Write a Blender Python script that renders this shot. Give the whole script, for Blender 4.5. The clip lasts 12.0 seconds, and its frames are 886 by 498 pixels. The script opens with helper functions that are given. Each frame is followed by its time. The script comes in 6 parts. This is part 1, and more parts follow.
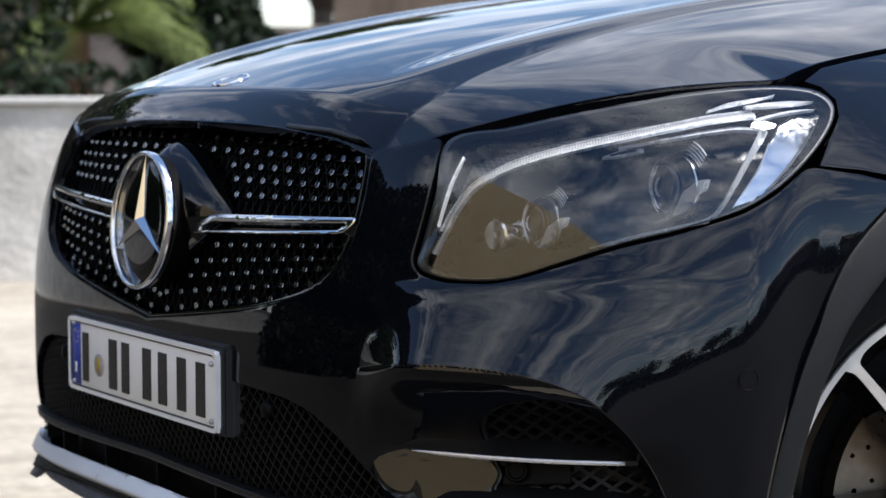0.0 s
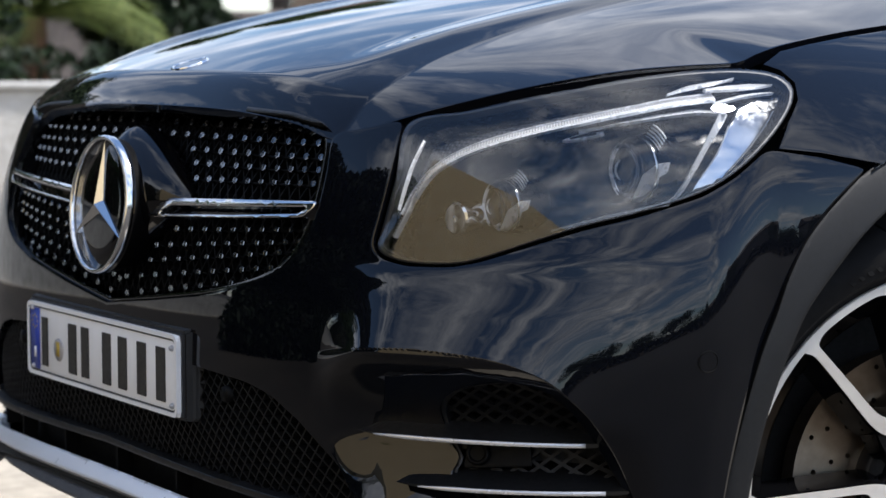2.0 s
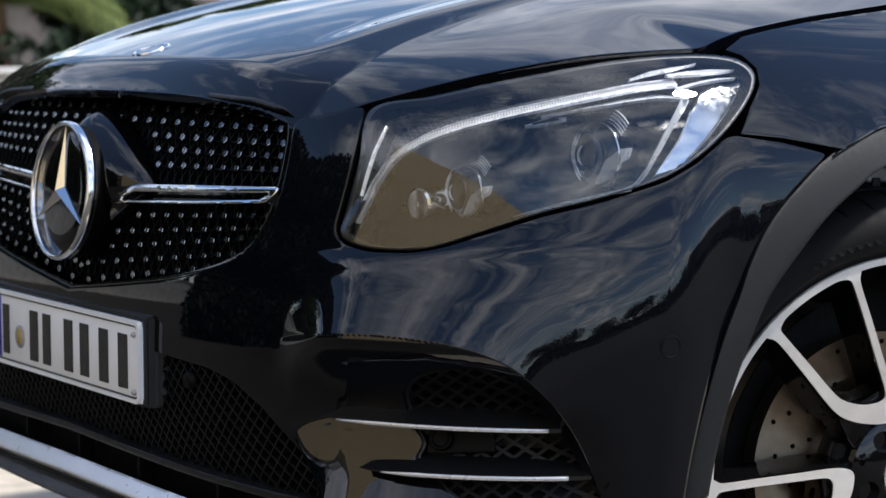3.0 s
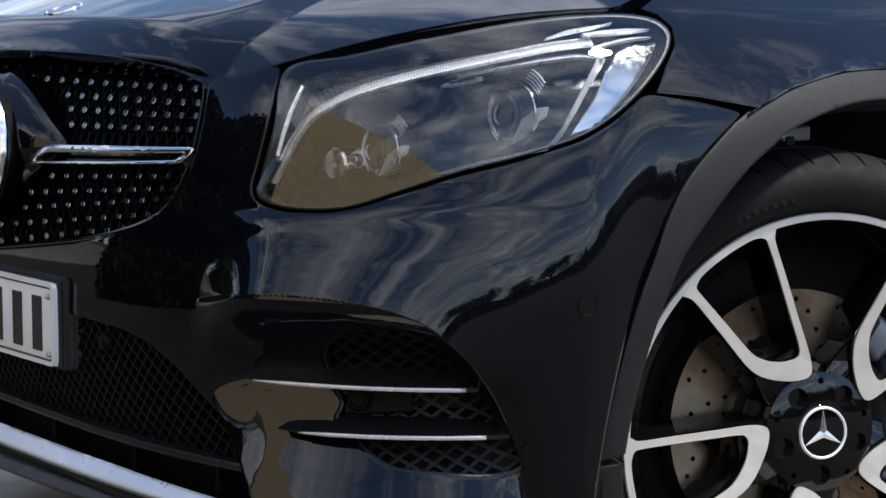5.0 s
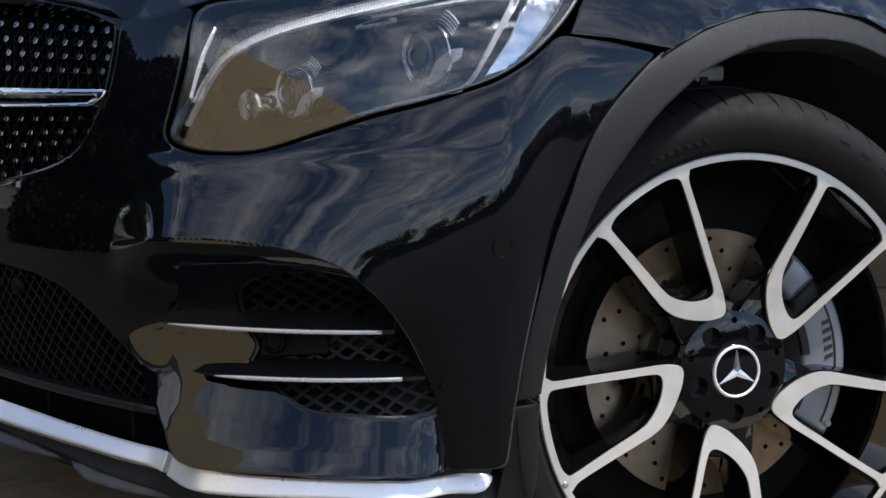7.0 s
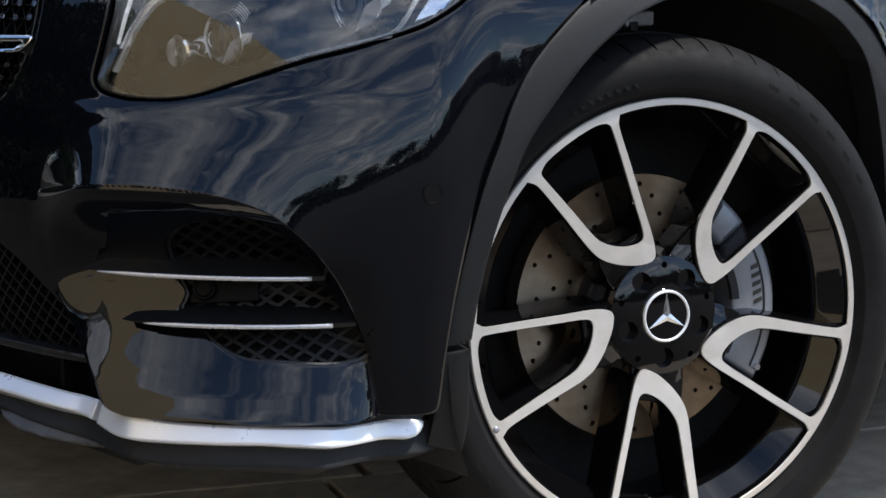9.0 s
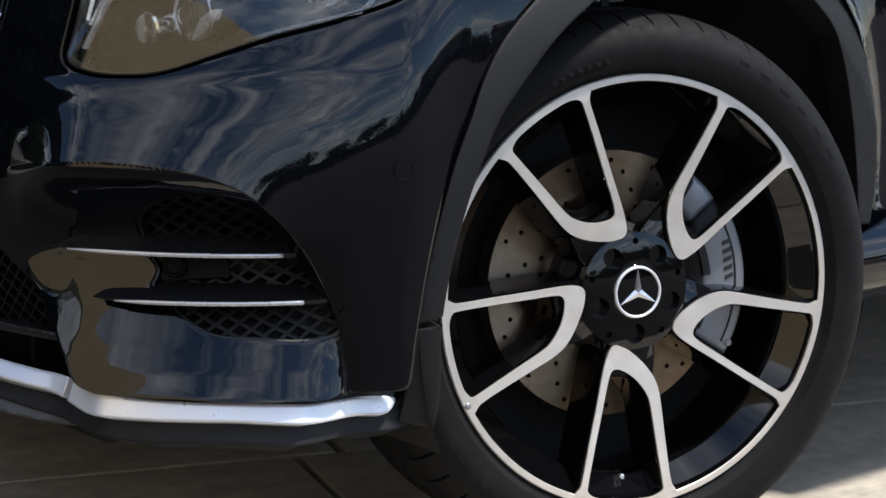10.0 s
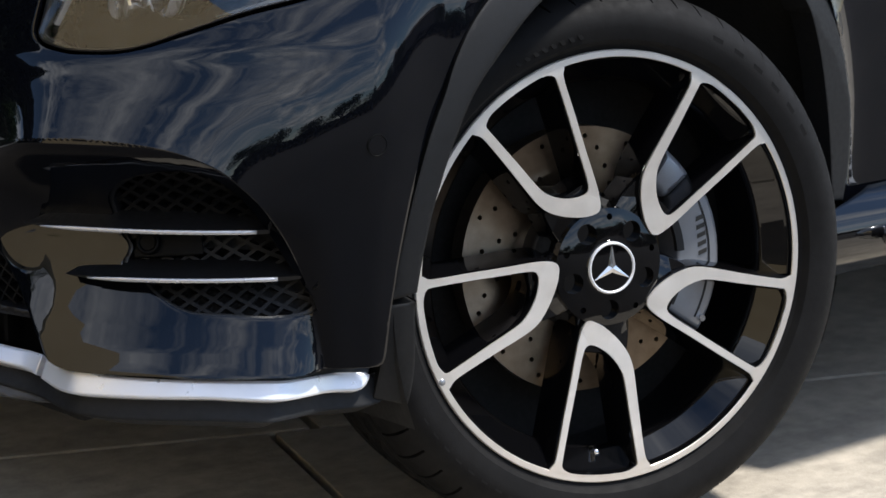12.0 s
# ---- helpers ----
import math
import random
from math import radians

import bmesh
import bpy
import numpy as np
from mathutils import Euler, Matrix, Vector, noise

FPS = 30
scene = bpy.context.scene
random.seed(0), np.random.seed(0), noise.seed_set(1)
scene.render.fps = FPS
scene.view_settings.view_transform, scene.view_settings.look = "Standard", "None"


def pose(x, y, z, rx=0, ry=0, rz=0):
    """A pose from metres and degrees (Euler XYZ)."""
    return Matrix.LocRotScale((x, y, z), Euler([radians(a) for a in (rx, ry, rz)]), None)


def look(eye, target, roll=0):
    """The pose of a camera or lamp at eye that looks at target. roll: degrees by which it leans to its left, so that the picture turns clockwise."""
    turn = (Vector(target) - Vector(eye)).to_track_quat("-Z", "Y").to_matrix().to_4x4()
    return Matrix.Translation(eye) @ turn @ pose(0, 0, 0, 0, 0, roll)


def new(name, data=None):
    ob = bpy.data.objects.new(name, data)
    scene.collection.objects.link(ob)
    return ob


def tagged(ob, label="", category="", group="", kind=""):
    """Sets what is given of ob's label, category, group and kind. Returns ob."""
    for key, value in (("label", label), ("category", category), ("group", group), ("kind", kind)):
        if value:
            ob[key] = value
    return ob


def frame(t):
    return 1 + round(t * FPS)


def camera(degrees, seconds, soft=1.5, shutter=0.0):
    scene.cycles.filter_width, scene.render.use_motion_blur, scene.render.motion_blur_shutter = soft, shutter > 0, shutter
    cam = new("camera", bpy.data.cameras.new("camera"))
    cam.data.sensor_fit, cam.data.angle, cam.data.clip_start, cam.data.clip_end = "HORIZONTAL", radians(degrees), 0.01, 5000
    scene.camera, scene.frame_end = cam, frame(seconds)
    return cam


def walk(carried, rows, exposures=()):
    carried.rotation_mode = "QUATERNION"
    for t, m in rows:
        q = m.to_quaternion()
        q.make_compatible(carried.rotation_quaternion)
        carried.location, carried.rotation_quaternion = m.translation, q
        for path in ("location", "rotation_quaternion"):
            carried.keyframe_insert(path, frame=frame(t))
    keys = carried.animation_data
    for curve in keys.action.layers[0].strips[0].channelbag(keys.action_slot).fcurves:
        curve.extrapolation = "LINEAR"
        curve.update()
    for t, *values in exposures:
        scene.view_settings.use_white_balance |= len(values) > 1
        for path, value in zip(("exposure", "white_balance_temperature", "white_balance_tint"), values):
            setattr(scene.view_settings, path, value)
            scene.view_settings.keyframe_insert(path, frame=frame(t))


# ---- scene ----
cam = camera(23.4, 12.0, soft=1.5)
cam.data.dof.use_dof = True
cam.data.dof.focus_distance = 2.7
cam.data.dof.aperture_fstop = 6.5
ROWS = [
    (0.0, -1.9797, -2.8226, 0.9100, -31.746, -4.574, 0.015),
    (0.5, -1.9797, -2.8226, 0.9095, -31.807, -4.605, 0.015),
    (1.0, -1.9797, -2.8225, 0.9090, -32.012, -4.677, 0.006),
    (1.5, -1.9807, -2.8225, 0.9088, -32.349, -4.817, -0.001),
    (2.0, -1.9820, -2.8222, 0.9082, -32.857, -4.980, -0.019),
    (2.5, -1.9826, -2.8221, 0.9080, -33.352, -5.161, -0.030),
    (3.0, -1.9829, -2.8215, 0.9076, -33.887, -5.352, -0.037),
    (5.0, -1.9838, -2.8165, 0.9055, -36.206, -6.393, -0.045),
    (5.5, -1.9837, -2.8165, 0.9059, -36.738, -6.711, -0.053),
    (6.0, -1.9828, -2.8168, 0.9066, -37.287, -7.075, -0.055),
    (6.5, -1.9818, -2.8164, 0.9071, -37.875, -7.498, -0.064),
    (7.0, -1.9811, -2.8157, 0.9077, -38.461, -8.010, -0.064),
    (7.5, -1.9803, -2.8156, 0.9086, -38.921, -8.491, -0.049),
    (9.5, -1.9741, -2.8168, 0.9106, -40.629, -9.832, -0.018),
    (10.0, -1.9725, -2.8168, 0.9100, -40.963, -10.152, -0.030),
    (10.5, -1.9712, -2.8167, 0.9095, -41.228, -10.418, -0.038),
    (11.0, -1.9706, -2.8168, 0.9087, -41.468, -10.579, -0.036),
    (11.5, -1.9706, -2.8170, 0.9081, -41.610, -10.661, -0.040),
    (12.0, -1.9707, -2.8168, 0.9079, -41.648, -10.751, -0.060),
]
walk(cam, [(t, pose(x, y, z, 90 + pitch, -roll, yaw)) for t, x, y, z, yaw, pitch, roll in ROWS], [(0.0, 0.80, 6250, 12), (12.0, 0.72, 6250, 11)])

# ---------------------------------------------------------------- world and sun
SUN_EL, SUN_AZ = 62.0, 140.0   # degrees: height, and the bearing it shines from (0 = +y, clockwise)
world = bpy.data.worlds.new("sky")
scene.world = world
world.use_nodes = True
wt = world.node_tree
wt.nodes.clear()


def wnode(kind, **values):
    n = wt.nodes.new(kind)
    for key, value in values.items():
        n.inputs[key].default_value = value
    return n


sky = wt.nodes.new("ShaderNodeTexSky")
sky.sky_type, sky.sun_disc = "NISHITA", False
sky.sun_elevation, sky.sun_rotation = radians(SUN_EL), radians(SUN_AZ)
sky.dust_density, sky.ozone_density = 0.04, 2.2
coord = wt.nodes.new("ShaderNodeTexCoord")
split = wt.nodes.new("ShaderNodeSeparateXYZ")
wt.links.new(coord.outputs["Generated"], split.inputs[0])
lift = wt.nodes.new("ShaderNodeMath")
lift.operation = "MAXIMUM"
lift.inputs[1].default_value = 0.0
wt.links.new(split.outputs["Z"], lift.inputs[0])
lift2 = wt.nodes.new("ShaderNodeMath")
lift2.operation = "ADD"
lift2.inputs[1].default_value = 0.18
wt.links.new(lift.outputs[0], lift2.inputs[0])
flat = []
for axis in "XY":
    d = wt.nodes.new("ShaderNodeMath")
    d.operation = "DIVIDE"
    wt.links.new(split.outputs[axis], d.inputs[0])
    wt.links.new(lift2.outputs[0], d.inputs[1])
    flat.append(d)
drift = wt.nodes.new("ShaderNodeMapping")
drift.inputs["Location"].default_value = (7.3, 4.1, 0.0)
plan = wt.nodes.new("ShaderNodeCombineXYZ")
wt.links.new(flat[0].outputs[0], plan.inputs[0])
wt.links.new(flat[1].outputs[0], plan.inputs[1])
wt.links.new(plan.outputs[0], drift.inputs[0])
swirl = wnode("ShaderNodeTexNoise", Scale=1.3, Detail=9.0, Roughness=0.62, Distortion=1.3)
wt.links.new(drift.outputs[0], swirl.inputs["Vector"])
ramp = wt.nodes.new("ShaderNodeValToRGB")
ramp.color_ramp.elements[0].position, ramp.color_ramp.elements[1].position = 0.72, 0.98
broad = wnode("ShaderNodeTexNoise", Scale=0.55, Detail=2.0, Roughness=0.5)
wt.links.new(drift.outputs[0], broad.inputs["Vector"])
joined = wt.nodes.new("ShaderNodeMath")
joined.operation = "MULTIPLY_ADD"
joined.inputs[1].default_value = 0.55
wt.links.new(broad.outputs["Fac"], joined.inputs[0])
wt.links.new(swirl.outputs["Fac"], joined.inputs[2])
wt.links.new(joined.outputs[0], ramp.inputs[0])
tops = wnode("ShaderNodeTexNoise", Scale=4.0, Detail=7.0, Roughness=0.6)
wt.links.new(drift.outputs[0], tops.inputs["Vector"])
grey = wt.nodes.new("ShaderNodeValToRGB")
grey.color_ramp.elements[0].color, grey.color_ramp.elements[1].color = (4.8, 5.2, 6.0, 1), (15.5, 15.5, 15.5, 1)
grey.color_ramp.elements[0].position, grey.color_ramp.elements[1].position = 0.3, 0.7
wt.links.new(tops.outputs["Fac"], grey.inputs[0])
mixed = wt.nodes.new("ShaderNodeMixRGB")
wt.links.new(ramp.outputs[0], mixed.inputs[0])
wt.links.new(sky.outputs[0], mixed.inputs[1])
wt.links.new(grey.outputs[0], mixed.inputs[2])
back = wnode("ShaderNodeBackground", Strength=0.112)
wt.links.new(mixed.outputs[0], back.inputs["Color"])
wt.links.new(back.outputs[0], wt.nodes.new("ShaderNodeOutputWorld").inputs[0])

sun = new("sun", bpy.data.lights.new("sun", "SUN"))
sun.data.energy, sun.data.angle, sun.data.color = 3.7, radians(5.0), (1.0, 0.95, 0.87)
az, el = radians(SUN_AZ), radians(SUN_EL)
sun_dir = Vector((math.sin(az) * math.cos(el), math.cos(az) * math.cos(el), math.sin(el)))
sun.matrix_world = look(sun_dir * 40, (0, 0, 0))

# ---------------------------------------------------------------- materials


class Mat:
    """A node material with a Principled shader and a few ways to vary it."""

    def __init__(self, name, color, rough=0.5, metal=0.0, **more):
        self.m = bpy.data.materials.new(name)
        self.m.use_nodes = True
        self.t = self.m.node_tree
        self.b = self.t.nodes["Principled BSDF"]
        self.b.inputs["Base Color"].default_value = (*color, 1)
        self.b.inputs["Roughness"].default_value = rough
        self.b.inputs["Metallic"].default_value = metal
        for key, value in more.items():
            self.b.inputs[key.replace("_", " ")].default_value = value
        self.c = self.t.nodes.new("ShaderNodeTexCoord")
        self.height = None

    def noise(self, scale, detail=4.0, rough=0.55, stretch=(1, 1, 1), kind="ShaderNodeTexNoise"):
        mp = self.t.nodes.new("ShaderNodeMapping")
        mp.inputs["Scale"].default_value = stretch
        self.t.links.new(self.c.outputs["Object"], mp.inputs[0])
        n = self.t.nodes.new(kind)
        n.inputs["Scale"].default_value = scale
        if kind == "ShaderNodeTexNoise":
            n.inputs["Detail"].default_value, n.inputs["Roughness"].default_value = detail, rough
        self.t.links.new(mp.outputs[0], n.inputs["Vector"])
        return n.outputs[0]

    def ramp(self, src, *stops):
        r = self.t.nodes.new("ShaderNodeValToRGB")
        e = r.color_ramp.elements
        while len(e) < len(stops):
            e.new(0.5)
        for el_, (p, col) in zip(e, stops):
            el_.position, el_.color = p, (*col, 1) if len(col) == 3 else col
        self.t.links.new(src, r.inputs[0])
        return r.outputs[0]

    def mix(self, fac, a, b, mode="MIX"):
        n = self.t.nodes.new("ShaderNodeMixRGB")
        n.blend_type = mode
        for i, v in enumerate((fac, a, b)):
            if isinstance(v, (int, float)):
                n.inputs[i].default_value = v
            elif isinstance(v, tuple):
                n.inputs[i].default_value = (*v, 1)
            else:
                self.t.links.new(v, n.inputs[i])
        return n.outputs[0]

    def set(self, name, src):
        self.t.links.new(src, self.b.inputs[name])
        return self

    def bump(self, src, strength, distance):
        n = self.t.nodes.new("ShaderNodeBump")
        n.inputs["Strength"].default_value, n.inputs["Distance"].default_value = strength, distance
        self.t.links.new(src, n.inputs["Height"])
        if self.height:
            self.t.links.new(self.height, n.inputs["Normal"])
        self.height = n.outputs[0]
        self.t.links.new(self.height, self.b.inputs["Normal"])
        return self


def grey3(v):
    return (v, v, v)


def make_paint():
    m = Mat("black_paint", (0.002, 0.0026, 0.0045), 0.35, 0.0, Coat_Weight=1.0, Coat_Roughness=0.008, Coat_IOR=1.5, Specular_IOR_Level=0.0)
    flake = m.noise(900.0, 2.0)
    m.set("Base Color", m.ramp(flake, (0.45, (0.0014, 0.0017, 0.0028)), (0.75, (0.0034, 0.0042, 0.0070))))
    dust = m.noise(5.0, 6.0)
    m.set("Roughness", m.ramp(dust, (0.3, grey3(0.30)), (0.7, grey3(0.42))))
    return m.m


def make_plain(name, color, rough, metal=0.0, vary=0.25, scale=30.0, bump=0.0, bump_scale=400.0, **more):
    m = Mat(name, color, rough, metal, **more)
    a = m.noise(scale, 6.0)
    lo, hi = tuple(c * (1 - vary) for c in color), tuple(min(1.0, c * (1 + vary)) for c in color)
    m.set("Base Color", m.ramp(a, (0.3, lo), (0.7, hi)))
    b = m.noise(scale * 4.3, 5.0)
    m.set("Roughness", m.ramp(b, (0.3, grey3(max(0.0, rough - 0.06))), (0.7, grey3(min(1.0, rough + 0.08)))))
    if bump:
        m.bump(m.noise(bump_scale, 3.0), bump, 0.002)
    return m.m


PAINT = make_paint()
GLOSS = Mat("gloss_black_lacquer", (0.0022, 0.0022, 0.0026), 0.03, Coat_Weight=1.0, Coat_Roughness=0.02, Specular_IOR_Level=0.0).m
SATIN = make_plain("satin_black_plastic", (0.0065, 0.0065, 0.007), 0.42, bump=0.1)
MESH = make_plain("dark_grille_plastic", (0.0042, 0.0042, 0.0045), 0.48, bump=0.1, Specular_IOR_Level=0.25)
WEB = make_plain("matt_black_web", (0.0024, 0.0024, 0.0026), 0.5, bump=0.1, Specular_IOR_Level=0.12)
PINS = make_plain("grey_chrome", (0.25, 0.255, 0.26), 0.14, 1.0, vary=0.05)
TRIM = make_plain("silvered_trim", (0.70, 0.70, 0.71), 0.24, 0.5, vary=0.02, scale=4.0)
CLAD = make_plain("grained_cladding", (0.0055, 0.0058, 0.0064), 0.60, vary=0.12, bump=0.12, bump_scale=900.0, Specular_IOR_Level=0.36)
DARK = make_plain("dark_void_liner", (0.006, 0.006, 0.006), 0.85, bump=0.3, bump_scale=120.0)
RUBBER = make_plain("tyre_rubber", (0.0058, 0.0056, 0.0057), 0.72, vary=0.3, scale=18.0, bump=0.10, bump_scale=260.0, Specular_IOR_Level=0.18)
CHROME = make_plain("chrome", (0.72, 0.73, 0.75), 0.13, 1.0, vary=0.04)
SATIN_CHROME = make_plain("satin_silver", (0.90, 0.91, 0.94), 0.32, 0.45, vary=0.03, scale=9.0)
MACHINED = make_plain("machined_alloy", (0.80, 0.745, 0.675), 0.42, 0.70, vary=0.06, scale=22.0)
POLISHED = Mat("polished_chrome", (0.88, 0.89, 0.90), 0.13, 1.0).m
CALIPER = make_plain("silver_caliper_paint", (0.30, 0.31, 0.33), 0.34, 0.55, vary=0.08)
WHITE = make_plain("plate_white", (0.93, 0.93, 0.92), 0.35, vary=0.05, scale=14.0)
BLUE = make_plain("plate_blue", (0.03, 0.06, 0.38), 0.35, vary=0.08)
INK = make_plain("plate_ink", (0.03, 0.028, 0.025), 0.4)
SKID = make_plain("dull_skid_silver", (0.08, 0.08, 0.083), 0.45, 0.3, vary=0.15)
SEAL = make_plain("plate_seal", (0.45, 0.45, 0.47), 0.4, 0.4)
GOLD = make_plain("seal_yellow", (0.55, 0.38, 0.05), 0.5)


def make_disc():
    m = Mat("brake_disc_steel", (0.4, 0.36, 0.31), 0.30, 0.95)
    tangent = m.t.nodes.new("ShaderNodeTangent")
    tangent.direction_type, tangent.axis = "RADIAL", "Y"
    m.t.links.new(tangent.outputs[0], m.b.inputs["Tangent"])
    m.b.inputs["Anisotropic"].default_value = 0.9
    rings = m.noise(60.0, 3.0)
    m.set("Base Color", m.ramp(rings, (0.3, (0.30, 0.228, 0.158)), (0.7, (0.40, 0.31, 0.222))))
    return m.m


DISC = make_disc()


GLASS = Mat("lens_glass", (0.95, 0.97, 1.0), 0.0, 0.0, Transmission_Weight=1.0, IOR=1.45).m
FROST = make_plain("frosted_light_guide", (0.95, 0.95, 0.95), 0.22, 0.0, vary=0.05)
REFLECTOR = make_plain("headlamp_reflector", (0.62, 0.64, 0.67), 0.08, 1.0, vary=0.05)
LAMP_CHROME = make_plain("lamp_chrome", (0.84, 0.86, 0.90), 0.26, 0.35, vary=0.03, scale=12.0)


def make_dots():
    m = Mat("dotted_bezel", (0.05, 0.052, 0.056), 0.3)
    cells = m.t.nodes.new("ShaderNodeTexVoronoi")
    cells.inputs["Scale"].default_value, cells.inputs["Randomness"].default_value = 240.0, 0.0
    m.t.links.new(m.c.outputs["Object"], cells.inputs["Vector"])
    m.set("Base Color", m.ramp(cells.outputs["Distance"], (0.25, (0.15, 0.155, 0.165)), (0.60, (0.045, 0.047, 0.052))))
    return m.m


DOTS = make_dots()
HOUSING = make_plain("headlamp_housing", (0.0045, 0.005, 0.0065), 0.25, vary=0.2, Specular_IOR_Level=0.15)

# ---------------------------------------------------------------- mesh helpers


def part(name, bm, material, parent=None, label="", smooth=True):
    """Links a bmesh as one mesh object, as a part of a thing where a parent is given."""
    me = bpy.data.meshes.new(name)
    bm.to_mesh(me)
    bm.free()
    return linked(name, me, material, parent, label, smooth)


def linked(name, me, material, parent=None, label="", smooth=False):
    if smooth:
        me.polygons.foreach_set("use_smooth", [True] * len(me.polygons))
    if material and not me.materials:
        me.materials.append(material)
    ob = new(name, me)
    ob.parent = parent
    if label:
        ob["label"] = label
    return ob


def mesh_of(name, verts, faces):
    me = bpy.data.meshes.new(name)
    me.from_pydata([tuple(v) for v in verts], [], faces)
    me.update()
    return me


def empty(name, parent=None):
    ob = new(name)
    ob.empty_display_size = 0.1
    ob.parent = parent
    return ob


def spline(points, step, closed=False):
    """A Catmull-Rom curve through the points, sampled about every step."""
    p = [np.array(q, float) for q in points]
    n = len(p)
    out = []
    for i in range(n if closed else n - 1):
        if closed:
            a, b, c, d = p[i - 1], p[i], p[(i + 1) % n], p[(i + 2) % n]
        else:
            a, b, c, d = p[max(i - 1, 0)], p[i], p[i + 1], p[min(i + 2, n - 1)]
        k = max(1, int(np.linalg.norm(c - b) / step + 0.5))
        for j in range(k):
            s = j / k
            out.append(0.5 * (2 * b + (c - a) * s + (2 * a - 5 * b + 4 * c - d) * s * s + (3 * b - a - 3 * c + d) * s ** 3))
    if not closed:
        out.append(p[-1])
    return np.array(out)


def straight(points, step):
    """A closed outline of straight runs, sampled about every step."""
    out = []
    for i, b in enumerate(points):
        b, c = np.array(b, float), np.array(points[(i + 1) % len(points)], float)
        k = max(1, int(np.linalg.norm(c - b) / step + 0.5))
        out += [b + (c - b) * j / k for j in range(k)]
    return np.array(out)


def inside(poly, pts):
    """Which of the points lie inside the outline."""
    x, y = pts[:, 0], pts[:, 1]
    hit = np.zeros(len(pts), bool)
    a, b = poly, np.roll(poly, -1, 0)
    for (x0, y0), (x1, y1) in zip(a, b):
        if y0 != y1:
            hit ^= ((y0 > y) != (y1 > y)) & (x < (x1 - x0) * (y - y0) / (y1 - y0) + x0)
    return hit


def gap_to(poly, pts):
    """How far each point is from the outline's samples."""
    best = np.full(len(pts), 1e9)
    for q in poly:
        best = np.minimum(best, (pts[:, 0] - q[0]) ** 2 + (pts[:, 1] - q[1]) ** 2)
    return np.sqrt(best)


from mathutils.geometry import delaunay_2d_cdt


def patch(outline, holes, step, extra=None):
    """Triangles that fill an outline less its holes, with inner points on a grid and others where they are wanted."""
    lo, hi = outline.min(0), outline.max(0)
    gx, gy = np.meshgrid(np.arange(lo[0], hi[0], step), np.arange(lo[1], hi[1], step))
    g = np.stack([gx.ravel(), gy.ravel()], 1)
    g = g[inside(outline, g)]
    for loop in [outline, *holes]:
        near = gap_to(loop, g) < 0.55 * step
        g = g[~near]
    for loop in holes:
        g = g[~inside(loop, g)]
    if extra is not None and len(extra):
        e = extra[inside(outline, extra)]
        for loop in holes:
            e = e[~inside(loop, e)]
        for loop in [outline, *holes]:
            e = e[gap_to(loop, e) > 0.0025]
        if len(g):
            g = g[gap_to(e, g) > 0.5 * step]
        g = np.concatenate([g, e])
    pts, edges = [], []
    for loop in [outline, *holes]:
        s = len(pts)
        pts += [tuple(q) for q in loop]
        edges += [(s + i, s + (i + 1) % len(loop)) for i in range(len(loop))]
    pts += [tuple(q) for q in g]
    v, _, f, *_ = delaunay_2d_cdt([Vector(q) for q in pts], edges, [], 0, 1e-7)
    v = np.array([(q.x, q.y) for q in v])
    f = np.array([list(t) for t in f])
    mid = v[f].mean(1)
    keep = inside(outline, mid)
    for loop in holes:
        keep &= ~inside(loop, mid)
    return v, f[keep]


def border(loop, d):
    """An outline drawn in by d (either way: the wrong side is cut off later)."""
    t = np.roll(loop, -1, 0) - np.roll(loop, 1, 0)
    t /= np.linalg.norm(t, axis=1)[:, None] + 1e-12
    s = np.stack([-t[:, 1], t[:, 0]], 1)
    q = np.concatenate([loop + s * d, loop - s * d])
    return q[gap_to(loop, q) > 0.8 * d]


